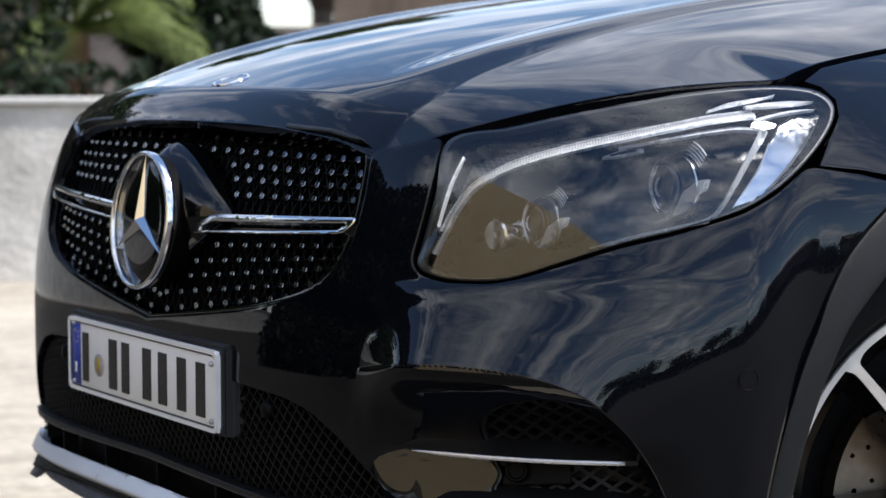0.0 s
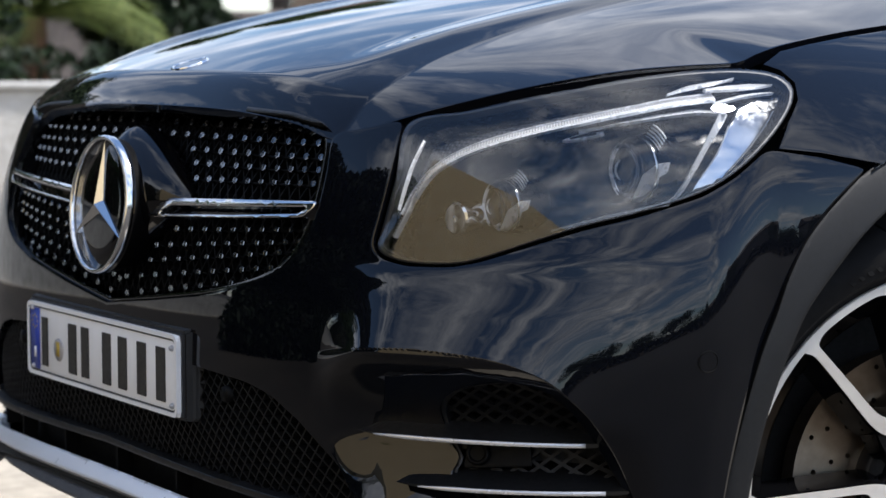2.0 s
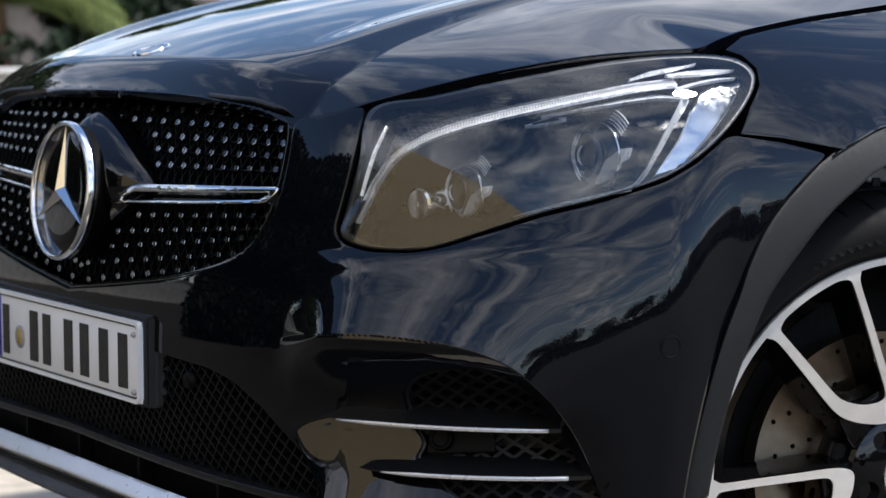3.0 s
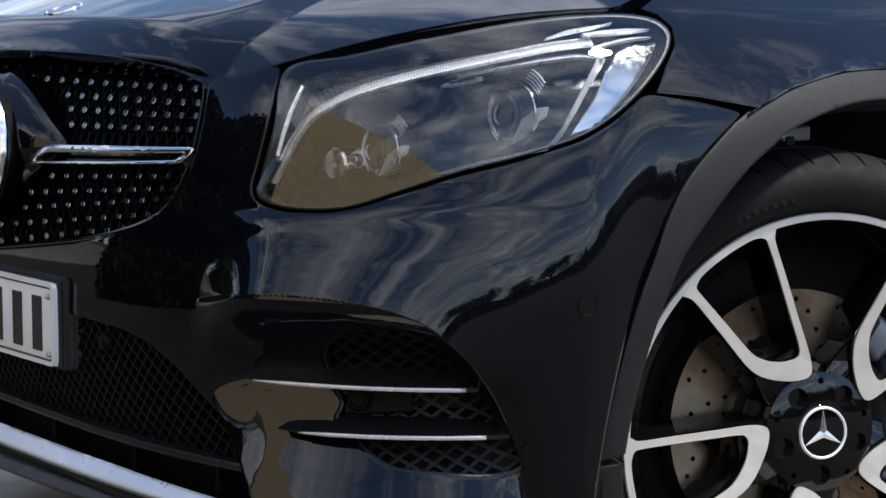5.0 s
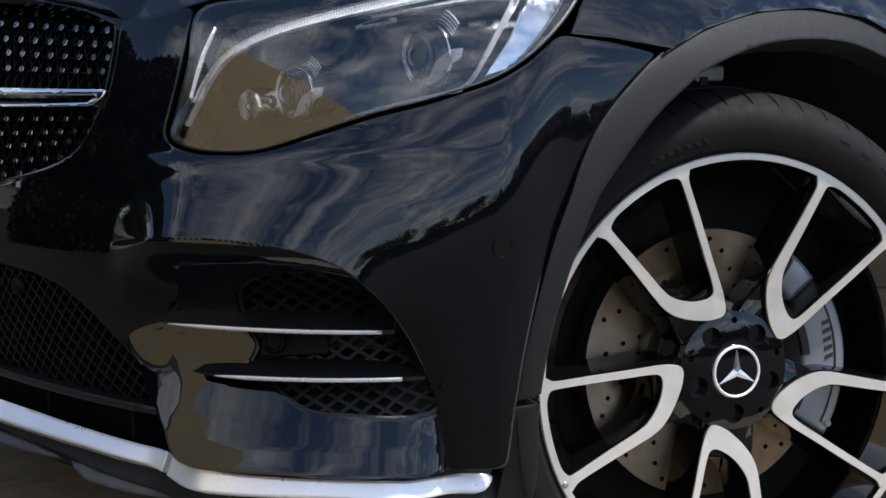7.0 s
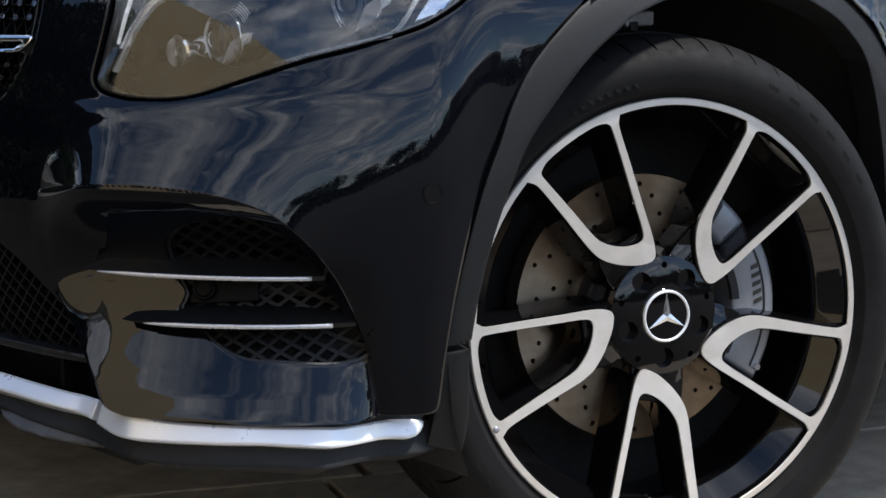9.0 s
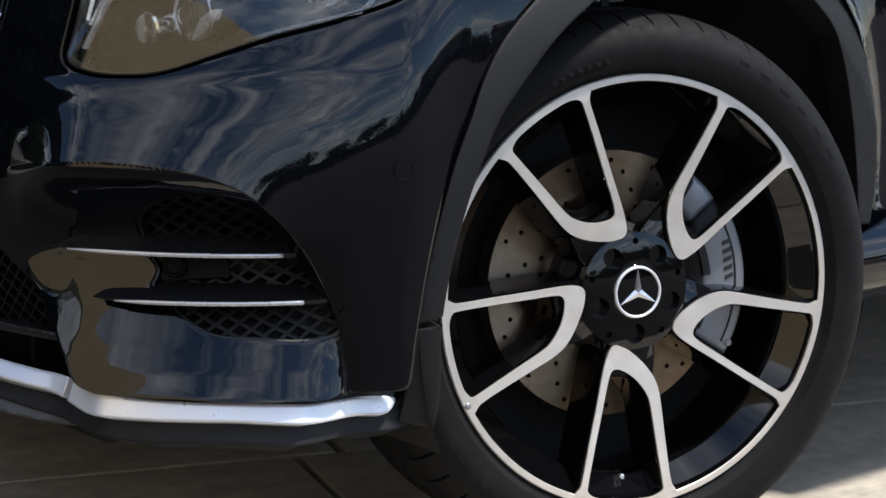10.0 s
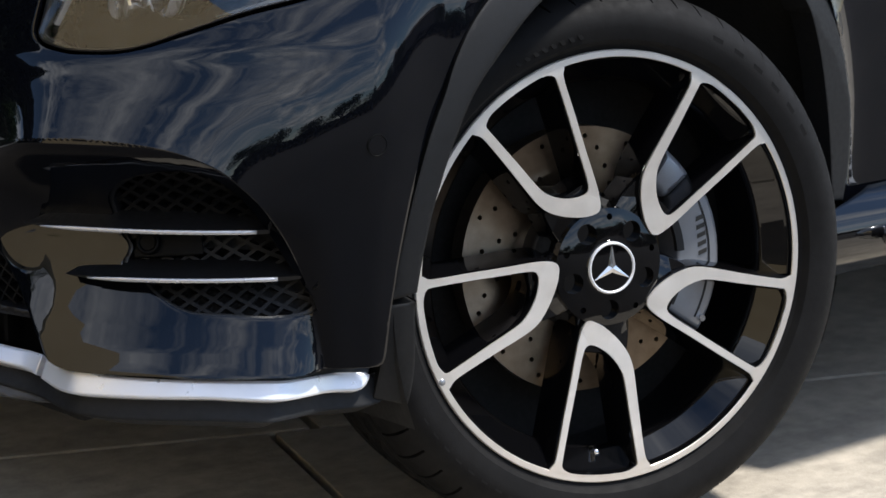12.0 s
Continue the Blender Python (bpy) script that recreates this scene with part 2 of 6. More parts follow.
def panel(name, outline, holes, surf, step, material, parent, depth=0.012, offset=0.0, label="", edge=0.5, extra=None):
    """A skin over a surface surf(a, b) -> points, cut to an outline in its plan, with a turned-in edge of that depth."""
    rim_pts = [border(q, 0.0035) for q in [outline, *holes]] if depth else []
    if extra is not None:
        rim_pts.append(extra)
    v, f = patch(outline, holes, step, np.concatenate(rim_pts) if rim_pts else None)

    def at(q):
        e = 1e-3
        p = surf(q[:, 0], q[:, 1])
        du = surf(q[:, 0] + e, q[:, 1]) - surf(q[:, 0] - e, q[:, 1])
        dv = surf(q[:, 0], q[:, 1] + e) - surf(q[:, 0], q[:, 1] - e)
        n = np.cross(du, dv)
        n /= np.linalg.norm(n, axis=1)[:, None] + 1e-12
        return p, n

    p, n = at(v)
    tri = v[f]
    area = (tri[:, 1, 0] - tri[:, 0, 0]) * (tri[:, 2, 1] - tri[:, 0, 1]) - (tri[:, 2, 0] - tri[:, 0, 0]) * (tri[:, 1, 1] - tri[:, 0, 1])
    f[area < 0] = f[area < 0][:, ::-1]
    verts = list(p + n * offset)
    normals = list(n)
    faces = [tuple(int(i) for i in t) for t in f]
    # the free edges, found as those that one triangle uses
    count = {}
    for t in faces:
        for a, b in ((t[0], t[1]), (t[1], t[2]), (t[2], t[0])):
            count[(a, b)] = count.get((a, b), 0) + 1
    rim = [(a, b) for a, b in count if (b, a) not in count]
    outdir = {}
    for a, b in rim:
        d = verts[b] - verts[a]
        o = np.cross(d, normals[a])
        o /= np.linalg.norm(o) + 1e-12
        outdir[a] = outdir.get(a, 0) + o
        outdir[b] = outdir.get(b, 0) + o
    if depth:
        low = {}
        for a in outdir:
            o = outdir[a] / (np.linalg.norm(outdir[a]) + 1e-12)
            ids = []
            for dn, do, tilt in ((0.0, 0.0, 0.0), (0.0, 0.0, 1.0), (depth, -0.0005, 1.0)):
                verts.append(verts[a] - n[a] * dn + o * do)
                normals.append(o)
                ids.append(len(verts) - 1)
            low[a] = ids
            nn = n[a] + edge * o
            normals[a] = nn / np.linalg.norm(nn)
        for a, b in rim:
            faces.append((b, a, low[a][2], low[b][2]))
    me = mesh_of(name, verts, faces)
    me.polygons.foreach_set("use_smooth", [True] * len(me.polygons))
    # true normals of the surface; those of the turned edge come from its faces
    ln = []
    k = len(f)
    for poly in me.polygons:
        for i in poly.vertices:
            if poly.index < k:
                ln.append(tuple(normals[i]))
            else:
                ln.append(tuple(poly.normal))
    me.normals_split_custom_set(ln)
    return linked(name, me, material, parent, label)


def sweep(path, widths, section, up=(0, 0, 1), cap=True):
    """A bmesh of a closed section (a list of (side, up)) led along a path, scaled by widths."""
    bm = bmesh.new()
    rings = []
    path = [Vector(q) for q in path]
    for i, q in enumerate(path):
        d = (path[min(i + 1, len(path) - 1)] - path[max(i - 1, 0)]).normalized()
        u = up[i] if isinstance(up, list) else up
        s = d.cross(Vector(u)).normalized()
        t = s.cross(d)
        w = widths[i] if isinstance(widths, (list, np.ndarray)) else widths
        rings.append([bm.verts.new(q + s * a * w + t * b * w) for a, b in section])
    for r0, r1 in zip(rings, rings[1:]):
        for j in range(len(section)):
            k = (j + 1) % len(section)
            bm.faces.new((r0[j], r0[k], r1[k], r1[j]))
    if cap:
        bm.faces.new(rings[0][::-1])
        bm.faces.new(rings[-1])
    bmesh.ops.recalc_face_normals(bm, faces=bm.faces)
    return bm


def circle(n, r=1.0, a0=0.0):
    return [(r * math.cos(a0 + 2 * math.pi * i / n), r * math.sin(a0 + 2 * math.pi * i / n)) for i in range(n)]


def lathe(profile, n, closed=False):
    """A bmesh turned about the local y axis from (radius, y) pairs."""
    bm = bmesh.new()
    rings = []
    for i in range(n):
        a = 2 * math.pi * i / n
        rings.append([bm.verts.new((r * math.cos(a), y, r * math.sin(a))) for r, y in profile])
    m = len(profile)
    for i in range(n):
        r0, r1 = rings[i], rings[(i + 1) % n]
        for j in range(m if closed else m - 1):
            k = (j + 1) % m
            bm.faces.new((r0[j], r0[k], r1[k], r1[j]))
    bmesh.ops.remove_doubles(bm, verts=bm.verts, dist=1e-6)
    bmesh.ops.recalc_face_normals(bm, faces=bm.faces)
    return bm


def slab(outline, holes, y0, y1, bevel=0.0, step=1e3):
    """A bmesh plate in the local xz plane between y0 (front) and y1 (back)."""
    bm = bmesh.new()
    v, f = patch(np.array(outline), [np.array(h) for h in holes], step)
    front = [bm.verts.new((a, y0, b)) for a, b in v]
    for t in f:
        a, b, c = v[t]
        tri = [front[i] for i in t]
        if (b[0] - a[0]) * (c[1] - a[1]) - (c[0] - a[0]) * (b[1] - a[1]) < 0:
            tri = tri[::-1]
        bm.faces.new(tri)
    rim = [e for e in bm.edges if len(e.link_faces) == 1]
    geom = bmesh.ops.extrude_edge_only(bm, edges=rim)["geom"]
    moved = [g for g in geom if isinstance(g, bmesh.types.BMVert)]
    bmesh.ops.translate(bm, verts=moved, vec=(0, y1 - y0, 0))
    if bevel:
        bmesh.ops.bevel(bm, geom=rim, offset=bevel, segments=2, affect="EDGES", profile=0.5)
    return bm


def box(x0, x1, y0, y1, z0, z1, bevel=0.0):
    bm = bmesh.new()
    bmesh.ops.create_cube(bm, size=1.0)
    bmesh.ops.scale(bm, verts=bm.verts, vec=(x1 - x0, y1 - y0, z1 - z0))
    bmesh.ops.translate(bm, verts=bm.verts, vec=((x0 + x1) / 2, (y0 + y1) / 2, (z0 + z1) / 2))
    if bevel:
        bmesh.ops.bevel(bm, geom=bm.edges[:], offset=bevel, segments=2, affect="EDGES", profile=0.5)
    return bm

# ---------------------------------------------------------------- the shape of the car
# The car points to -x, its left side to -y; the front axle is at x = 0.
XC, POW, K = 0.05, 10 / 3, 0.0155
_zz = np.linspace(0.10, 1.10, 201)
_kern = np.exp(-0.5 * (np.arange(-12, 13) / 5.0) ** 2)
_kern /= _kern.sum()


def smooth_table(z, v):
    t = np.interp(_zz, z, v)
    return np.convolve(np.pad(t, 12, mode="edge"), _kern, "valid")


NOSE = smooth_table([0.20, 0.24, 0.30, 0.42, 0.55, 0.62, 0.70, 0.83, 0.88, 0.93, 1.0],
                    [-0.700, -0.712, -0.726, -0.737, -0.735, -0.73, -0.712, -0.665, -0.63, -0.56, -0.45])
HALF = smooth_table([0.20, 0.24, 0.35, 0.55, 0.70, 0.78, 0.85, 0.92, 0.96, 1.0],
                    [0.893, 0.899, 0.912, 0.925, 0.93, 0.925, 0.895, 0.83, 0.76, 0.68])


def base(u, z):
    """The plain hull: u is an angle round the nose (0 ahead, 90 at the side and on from there straight back), z the height."""
    u, z = np.broadcast_arrays(np.asarray(u, float), np.asarray(z, float))
    a = np.radians(np.clip(u, -90, 90))
    r = (np.abs(np.cos(a)) ** POW + np.abs(np.sin(a)) ** POW) ** (-1 / POW)
    nose = XC - np.interp(z, _zz, NOSE)
    over = np.radians(np.maximum(np.abs(u) - 90, 0)) * nose
    return np.stack([XC - nose * np.cos(a) * r + over, -np.interp(z, _zz, HALF) * np.sin(a) * r, z], -1)


def side(x, z):
    """The hull's half width at x, z."""
    nose = XC - np.interp(z, _zz, NOSE)
    f = np.clip((XC - np.asarray(x, float)) / nose, 0, 1)
    return np.interp(z, _zz, HALF) * (1 - f ** POW) ** (1 / POW)


def u_of(x, z):
    nose = XC - np.interp(z, _zz, NOSE)
    if x > XC:
        return 90 + math.degrees((x - XC) / nose)
    f = (XC - x) / nose
    return math.degrees(math.atan2((1 - f ** POW) ** (1 / POW), f))


def sstep(a, b, x):
    t = np.clip((x - a) / (b - a), 0, 1)
    return t * t * (3 - 2 * t)


ARCH = spline([(27, 0.532), (30, 0.546), (34, 0.561), (38, 0.570), (42, 0.572), (46, 0.565), (49, 0.548), (51, 0.524), (53, 0.487), (55, 0.43), (56.5, 0.36), (57, 0.29)], 0.4)


def smooth_by_u(knots, values):
    """A table over the angle u, with its corners rounded off."""
    uu = np.linspace(-12, 102, 457)
    k = np.exp(-0.5 * (np.arange(-24, 25) / 9.0) ** 2)
    t = np.interp(uu, knots, values)
    return uu, np.convolve(np.pad(t, 24, mode="edge"), k / k.sum(), "valid")


ROLL_FOOT = smooth_by_u([0, 30, 44, 52, 56, 61, 66, 90], [0.565, 0.565, 0.565, 0.490, 0.535, 0.580, 0.605, 0.62])
ROLL_TOP = smooth_by_u([0, 30, 36, 42, 47, 55, 59, 62, 66, 90], [0.665, 0.665, 0.67, 0.665, 0.69, 0.728, 0.75, 0.775, 0.80, 0.80])


# the panel under the arch: in below the overhang, then out again down to its foot
UNDER_Z = np.linspace(0.26, 0.62, 145)
UNDER_D = np.interp(UNDER_Z, [0.265, 0.305, 0.36, 0.405, 0.45, 0.48, 0.51, 0.54, 0.57, 0.60], [0.094, 0.068, 0.031, 0.001, -0.018, -0.020, -0.007, 0.017, 0.046, 0.050])
UNDER_D = np.convolve(np.pad(UNDER_D, 12, mode="edge"), _kern, "valid")


def sculpt(u, z):
    """How far the bumper's skin stands out from the hull: the scoop round the side intake and the lip under the lamp."""
    a = np.abs(u)
    shape = a.shape
    pa, pz = a.ravel(), z.ravel()
    d2 = np.full(pa.shape, 1e9)
    for (ua, za), (ub, zb) in zip(ARCH, ARCH[1:]):
        ax, ay, bx, by = ua * K, za, ub * K, zb
        t = np.clip(((pa * K - ax) * (bx - ax) + (pz - ay) * (by - ay)) / ((bx - ax) ** 2 + (by - ay) ** 2), 0, 1)
        d2 = np.minimum(d2, (pa * K - ax - t * (bx - ax)) ** 2 + (pz - ay - t * (by - ay)) ** 2)
    dist = np.sqrt(d2)
    under = (pa < 57) & (pz < np.interp(pa, ARCH[:, 0], ARCH[:, 1]))
    ridge = np.where(under, 0.0, 0.002 * np.exp(-dist / 0.03)) * sstep(30, 38, pa) * sstep(0.28, 0.40, pz)
    inward = np.where(under, 1 - np.exp(-dist / 0.020), 0.0) * sstep(30.5, 37, pa)
    lip = 0.003 * np.exp(-((pz - 0.655 - 0.0016 * (pa - 36)) / 0.016) ** 2) * sstep(33, 37, pa) * (1 - sstep(50, 60, pa))
    # the bulge below the lamp: the skin rolls from upright to leaning back as it climbs
    z0 = np.interp(pa, *ROLL_FOOT)
    z1 = np.interp(pa, *ROLL_TOP)
    reach = np.clip(z1 - z0, 0.02, 1)
    t = np.clip((pz - z0) / reach, 0, 1)
    flat = 1 - sstep(42, 53, pa)
    bulge = reach * (flat * 0.44 * (1 - t) + (1 - flat) * 0.18 * (1 - t * t)) * sstep(31, 39, pa) * (1 - 0.75 * sstep(60, 66.5, pa))
    bulge *= sstep(0.36, 0.50, pz) * (1 - sstep(53, 58, pa)) + sstep(53, 58, pa)
    far = np.where(u.ravel() < 0, 0.0, 1.0)
    return (far * (ridge + (1 - inward) * (lip + bulge) + inward * np.interp(pz, UNDER_Z, UNDER_D))).reshape(shape)


def hull(s, z):
    return base(s / K, z)


def skin(s, z):
    u = s / K
    p = base(u, z)
    e = 0.05
    du = base(u + e, z) - base(u - e, z)
    dz = base(u, z + 1e-3) - base(u, z - 1e-3)
    n = np.cross(du, dz)
    n /= np.linalg.norm(n, axis=-1)[..., None] + 1e-12
    return p + n * sculpt(u, z)[..., None]


def set_back(surf, d):
    def f(s, z):
        e = 1e-3
        p = surf(s, z)
        n = np.cross(surf(s + e, z) - surf(s - e, z), surf(s, z + e) - surf(s, z - e))
        n /= np.linalg.norm(n, axis=-1)[..., None] + 1e-12
        return p + n * d
    return f


def uz(points):
    return [(u * K, z) for u, z in points]


def mirrored(points):
    return points + [(-a, b) for a, b in reversed(points) if a > 1e-9]


def on_hull(u, z, d=0.0):
    """One point d metres out from the hull, and the way out."""
    p = base(u, z)
    n = np.cross(base(u + 0.05, z) - base(u - 0.05, z), base(u, z + 1e-3) - base(u, z - 1e-3))
    n /= np.linalg.norm(n)
    return Vector(p + n * d), Vector(n)


def on_skin(u, z, d=0.0):
    """One point d metres out from the sculpted skin, and the way out."""
    at = lambda a, b: skin(np.array([a * K]), np.array([b]))[0]
    n = np.cross(at(u + 0.3, z) - at(u - 0.3, z), at(u, z + 4e-3) - at(u, z - 4e-3))
    n /= np.linalg.norm(n)
    return Vector(at(u, z) + n * d), Vector(n)


car = tagged(empty("car"), "gleaming black metallic sport utility car parked on concrete", "car")

# ---------------------------------------------------------------- outlines on the hull, left half
GRILLE = [(0.0, 0.566), (9.1, 0.584), (18.4, 0.606), (24.3, 0.629), (27.2, 0.65), (28.7, 0.673), (29.5, 0.706), (29.6, 0.74), (29.5, 0.775), (29.2, 0.812)]
GRILLE_TOP = [(28.0, 0.829), (24.8, 0.836), (16.6, 0.842), (6.2, 0.845), (0.0, 0.845)]
LAMP = [(36.3, 0.834), (41.0, 0.850), (45.3, 0.865), (49.7, 0.878), (54.2, 0.890), (59.3, 0.898), (63.8, 0.900), (67.3, 0.895), (68.8, 0.882), (68.6, 0.865),
        (67.0, 0.839), (64.7, 0.809), (62.1, 0.780), (59.3, 0.757), (54.7, 0.735), (50.7, 0.719), (46.9, 0.698), (43.9, 0.680), (41.9, 0.673), (38.8, 0.672), (36.7, 0.679), (35.9, 0.690), (36.0, 0.711), (36.1, 0.770)]
HOOD_EDGE = [(0.0, 0.849), (6.0, 0.849), (16.4, 0.848), (24.7, 0.841), (28.2, 0.830), (30.0, 0.828), (32.3, 0.836), (36.2, 0.850), (40.8, 0.865), (45.1, 0.879), (49.5, 0.891), (54.2, 0.900), (59.3, 0.905),
             (63.6, 0.908), (66.0, 0.918), (69.1, 0.928), (73.4, 0.937), (79.9, 0.947), (90.0, 0.958), (105.0, 0.972), (125.0, 0.985), (142.0, 0.992)]
FLARE_OUT = [(-0.358, 0.245), (-0.355, 0.287), (-0.353, 0.318), (-0.351, 0.358), (-0.342, 0.420), (-0.326, 0.495), (-0.307, 0.561), (-0.285, 0.614), (-0.268, 0.655), (-0.240, 0.700), (-0.196, 0.742), (-0.142, 0.779), (-0.065, 0.808), (0.036, 0.827), (0.142, 0.830),
             (0.24, 0.815), (0.33, 0.772), (0.387, 0.730), (0.417, 0.690), (0.440, 0.642), (0.457, 0.586), (0.469, 0.529), (0.475, 0.463), (0.469, 0.405)]
FLARE_IN = [(-0.318, 0.232), (-0.314, 0.275), (-0.318, 0.334), (-0.319, 0.366), (-0.309, 0.438), (-0.291, 0.510), (-0.271, 0.565), (-0.247, 0.614), (-0.209, 0.660), (-0.164, 0.705), (-0.117, 0.737), (-0.069, 0.762), (0.032, 0.787), (0.138, 0.790),
            (0.215, 0.778), (0.295, 0.745), (0.335, 0.716), (0.363, 0.686), (0.389, 0.631), (0.407, 0.575), (0.424, 0.510), (0.436, 0.452), (0.446, 0.405)]


def bumper_outline():
    seam = [(u_of(x, z), z) for x, z in [(-0.3545, 0.295)] + FLARE_OUT[2:12]]
    pts = [(0.0, 0.514), (10.0, 0.512), (18.0, 0.507), (24.0, 0.501), (27.0, 0.490), (30.3, 0.461), (33.7, 0.418), (36.8, 0.362), (38.9, 0.316), (40.4, 0.3095), (46.0, 0.309), (52.8, 0.305), (60.5, 0.2955)]
    pts += seam
    pts += [(70.5, 0.794), (65.6, 0.804)]
    low = [p for p in LAMP[11:]]
    pts += [(u + 0.25, z - 0.006) for u, z in low[:4]] + [(u, z - 0.007) for u, z in low[4:9]] + [(38.6, 0.665), (36.2, 0.672), (35.3, 0.688), (35.4, 0.711), (35.5, 0.77), (35.7, 0.838), (32.3, 0.827), (29.4, 0.820)]
    pts += GRILLE[::-1]
    return pts


def closed_both(points, step):
    """Samples a left-hand outline from the centre line out and back, and mirrors it to the other side."""
    p = np.array(uz(points))
    fine = []
    for a, b in zip(p, p[1:]):
        k = max(1, int(np.linalg.norm(b - a) / step))
        fine += [a + (b - a) * j / k for j in range(k)]
    fine.append(p[-1])
    fine = np.array(fine)
    # round the corners a little
    for _ in range(2):
        fine[1:-1] = 0.25 * fine[:-2] + 0.5 * fine[1:-1] + 0.25 * fine[2:]
    other = fine[::-1] * [-1, 1]
    return np.concatenate([fine, other[1:-1]])


INTAKE = [(41.8, 0.4810), (41.7, 0.4980), (42.2, 0.5105), (43.5, 0.5250), (45.6, 0.5350), (47.8, 0.5370), (49.7, 0.5260), (51.5, 0.4990), (53.1, 0.4630), (55.0, 0.4140), (56.3, 0.3790), (56.1, 0.3650), (53.7, 0.3620), (50.6, 0.3665), (47.7, 0.3705), (45.7, 0.3860), (44.4, 0.4020), (42.9, 0.4180), (43.2, 0.4380), (42.5, 0.4560)]
intake_l = spline(uz(INTAKE), 0.006, True)
intake_r = intake_l[::-1] * [-1, 1]
_arch = spline(np.array(ARCH) * [K, 1], 0.003)
_fine = np.concatenate([border(_arch, d) for d in (0.0010, 0.0026, 0.005)] + [border(_arch[::2], d) for d in (0.009, 0.015, 0.022)])
_fine = np.concatenate([_fine, _fine * [-1, 1]])
bumper = panel("front_bumper", closed_both(bumper_outline(), 0.007), [intake_l, intake_r], skin, 0.0085, PAINT, car, 0.016, extra=_fine, edge=0.12, label="glossy black painted front bumper")

# ---------------------------------------------------------------- bonnet
_he = spline(np.array(HOOD_EDGE) * [K, 1], 0.012) / [K, 1]
_hp = base(_he[:, 0], _he[:, 1])
_fr = int((_he[:, 0] <= 30.0).sum())
_side = _hp[_fr - 1:]
_order = np.argsort(_side[:, 0])
_hp[:_fr, 0] -= 0.022 * np.clip(1 - (_hp[:_fr, 1] / 0.52) ** 2, 0, 1)
FRONT_Y, FRONT_X, FRONT_Z = -_hp[:_fr, 1], _hp[:_fr, 0], _hp[:_fr, 2]


def hood_height(x, y):
    a = np.abs(y)
    xf = np.interp(a, FRONT_Y, FRONT_X)
    zf = np.interp(a, FRONT_Y, FRONT_Z)
    back = np.maximum(x - xf, 0)

    def crown(back_):
        nose = np.clip(1 - back_ / 0.050, 0, 1)
        return 0.035 * (1 - nose ** 1.8) + 0.265 * (1 - np.exp(-back_ / 0.75))
    ye = np.interp(x, _side[_order, 0], -_side[_order, 1])
    ze = np.interp(x, _side[_order, 0], _side[_order, 2])
    mid = 0.845 + crown(back) - 0.030 * (a / 0.8) ** 2
    lid = np.minimum(0.845 - zf, 0.03) * np.exp(-back / 0.05)
    top = mid - lid
    xe = np.interp(np.minimum(ye, FRONT_Y[-1]), FRONT_Y, FRONT_X)
    edge = 0.845 + crown(np.maximum(x - xe, 0)) - 0.030 * (ye / 0.8) ** 2
    drop = np.maximum(edge - ze, 0)
    inn = np.maximum(ye - a, 0)
    g = np.where(inn < 0.30, (1 - inn / 0.30) ** 1.7, 0.0)
    ridge = 0.010 * np.exp(-((a - (0.40 + 0.10 * (x + 0.6))) / 0.05) ** 2) * sstep(0.03, 0.25, back)
    return top - drop * g + ridge


def hood_surf(x, y):
    return np.stack([x, y, hood_height(x, y)], -1)


def hood_outline(step):
    left = np.array([(p[0], p[1]) for p in _hp if p[0] < 0.74])
    left = np.concatenate([left, [(0.76, left[-1][1] + 0.01)]])
    right = left[::-1] * [1, -1]
    return np.concatenate([right[:-1], left])


_ho = hood_outline(0.012)
_rows = []
for _b in (0.0015, 0.004, 0.008, 0.013, 0.019, 0.026, 0.034, 0.043, 0.053):
    _y = np.linspace(-0.50, 0.50, 90)
    _rows.append(np.stack([np.interp(np.abs(_y), FRONT_Y, FRONT_X) + _b, _y], 1))
hood = panel("bonnet", _ho, [], hood_surf, 0.012, PAINT, car, 0.014, extra=np.concatenate(_rows), edge=0.2, label="broad black bonnet reflecting the clouds")

# ---------------------------------------------------------------- wings
def side_panel(name, ring, extra, step, material, sgn, depth=0.014, label="", edge=0.5, holes=(), parent=None):
    """A skin on the car's flank, drawn in x and z; extra(x, z) stands it out from the hull."""
    def f(s, z):
        x = sgn * s
        return np.stack([x, -sgn * (side(x, z) + extra(x, z)), z], -1)
    def turn(loop):
        q = np.array(loop) * [sgn, 1]
        return q if sgn > 0 else q[::-1]
    return panel(name, turn(ring), [turn(h) for h in holes], f, step, material, parent or car, depth, label=label, edge=edge)


def wing_swell(x, z):
    x, z = np.broadcast_arrays(np.asarray(x, float), np.asarray(z, float))
    away = gap_to(_flare_edge, np.stack([x.ravel(), z.ravel()], 1)).reshape(x.shape)
    return 0.015 * np.exp(-away / 0.028)


_flare_edge = spline(FLARE_OUT, 0.004)


for sgn in (1, -1):
    top = [(66.5, 0.906), (69.1, 0.922), (73.4, 0.931), (79.9, 0.941), (90.0, 0.952), (105.0, 0.966), (118.0, 0.975)]
    lampside = [(66.3, 0.806), (67.6, 0.836), (69.2, 0.863), (69.4, 0.884), (68.2, 0.899)]
    ring = [(float(base(u, z)[0]), z) for u, z in lampside + top]
    ring += [(0.615, 0.972), (0.622, 0.80), (0.618, 0.60), (0.610, 0.395)] + [(0.48, 0.40)] + FLARE_OUT[11:][::-1] + [(float(base(u, z)[0]), z) for u, z in ((76.3, 0.786), (70.6, 0.800))]
    side_panel("wing", straight(ring, 0.008), wing_swell, 0.011, PAINT, sgn, label="black front wing with a rolled arch edge", edge=0.12)

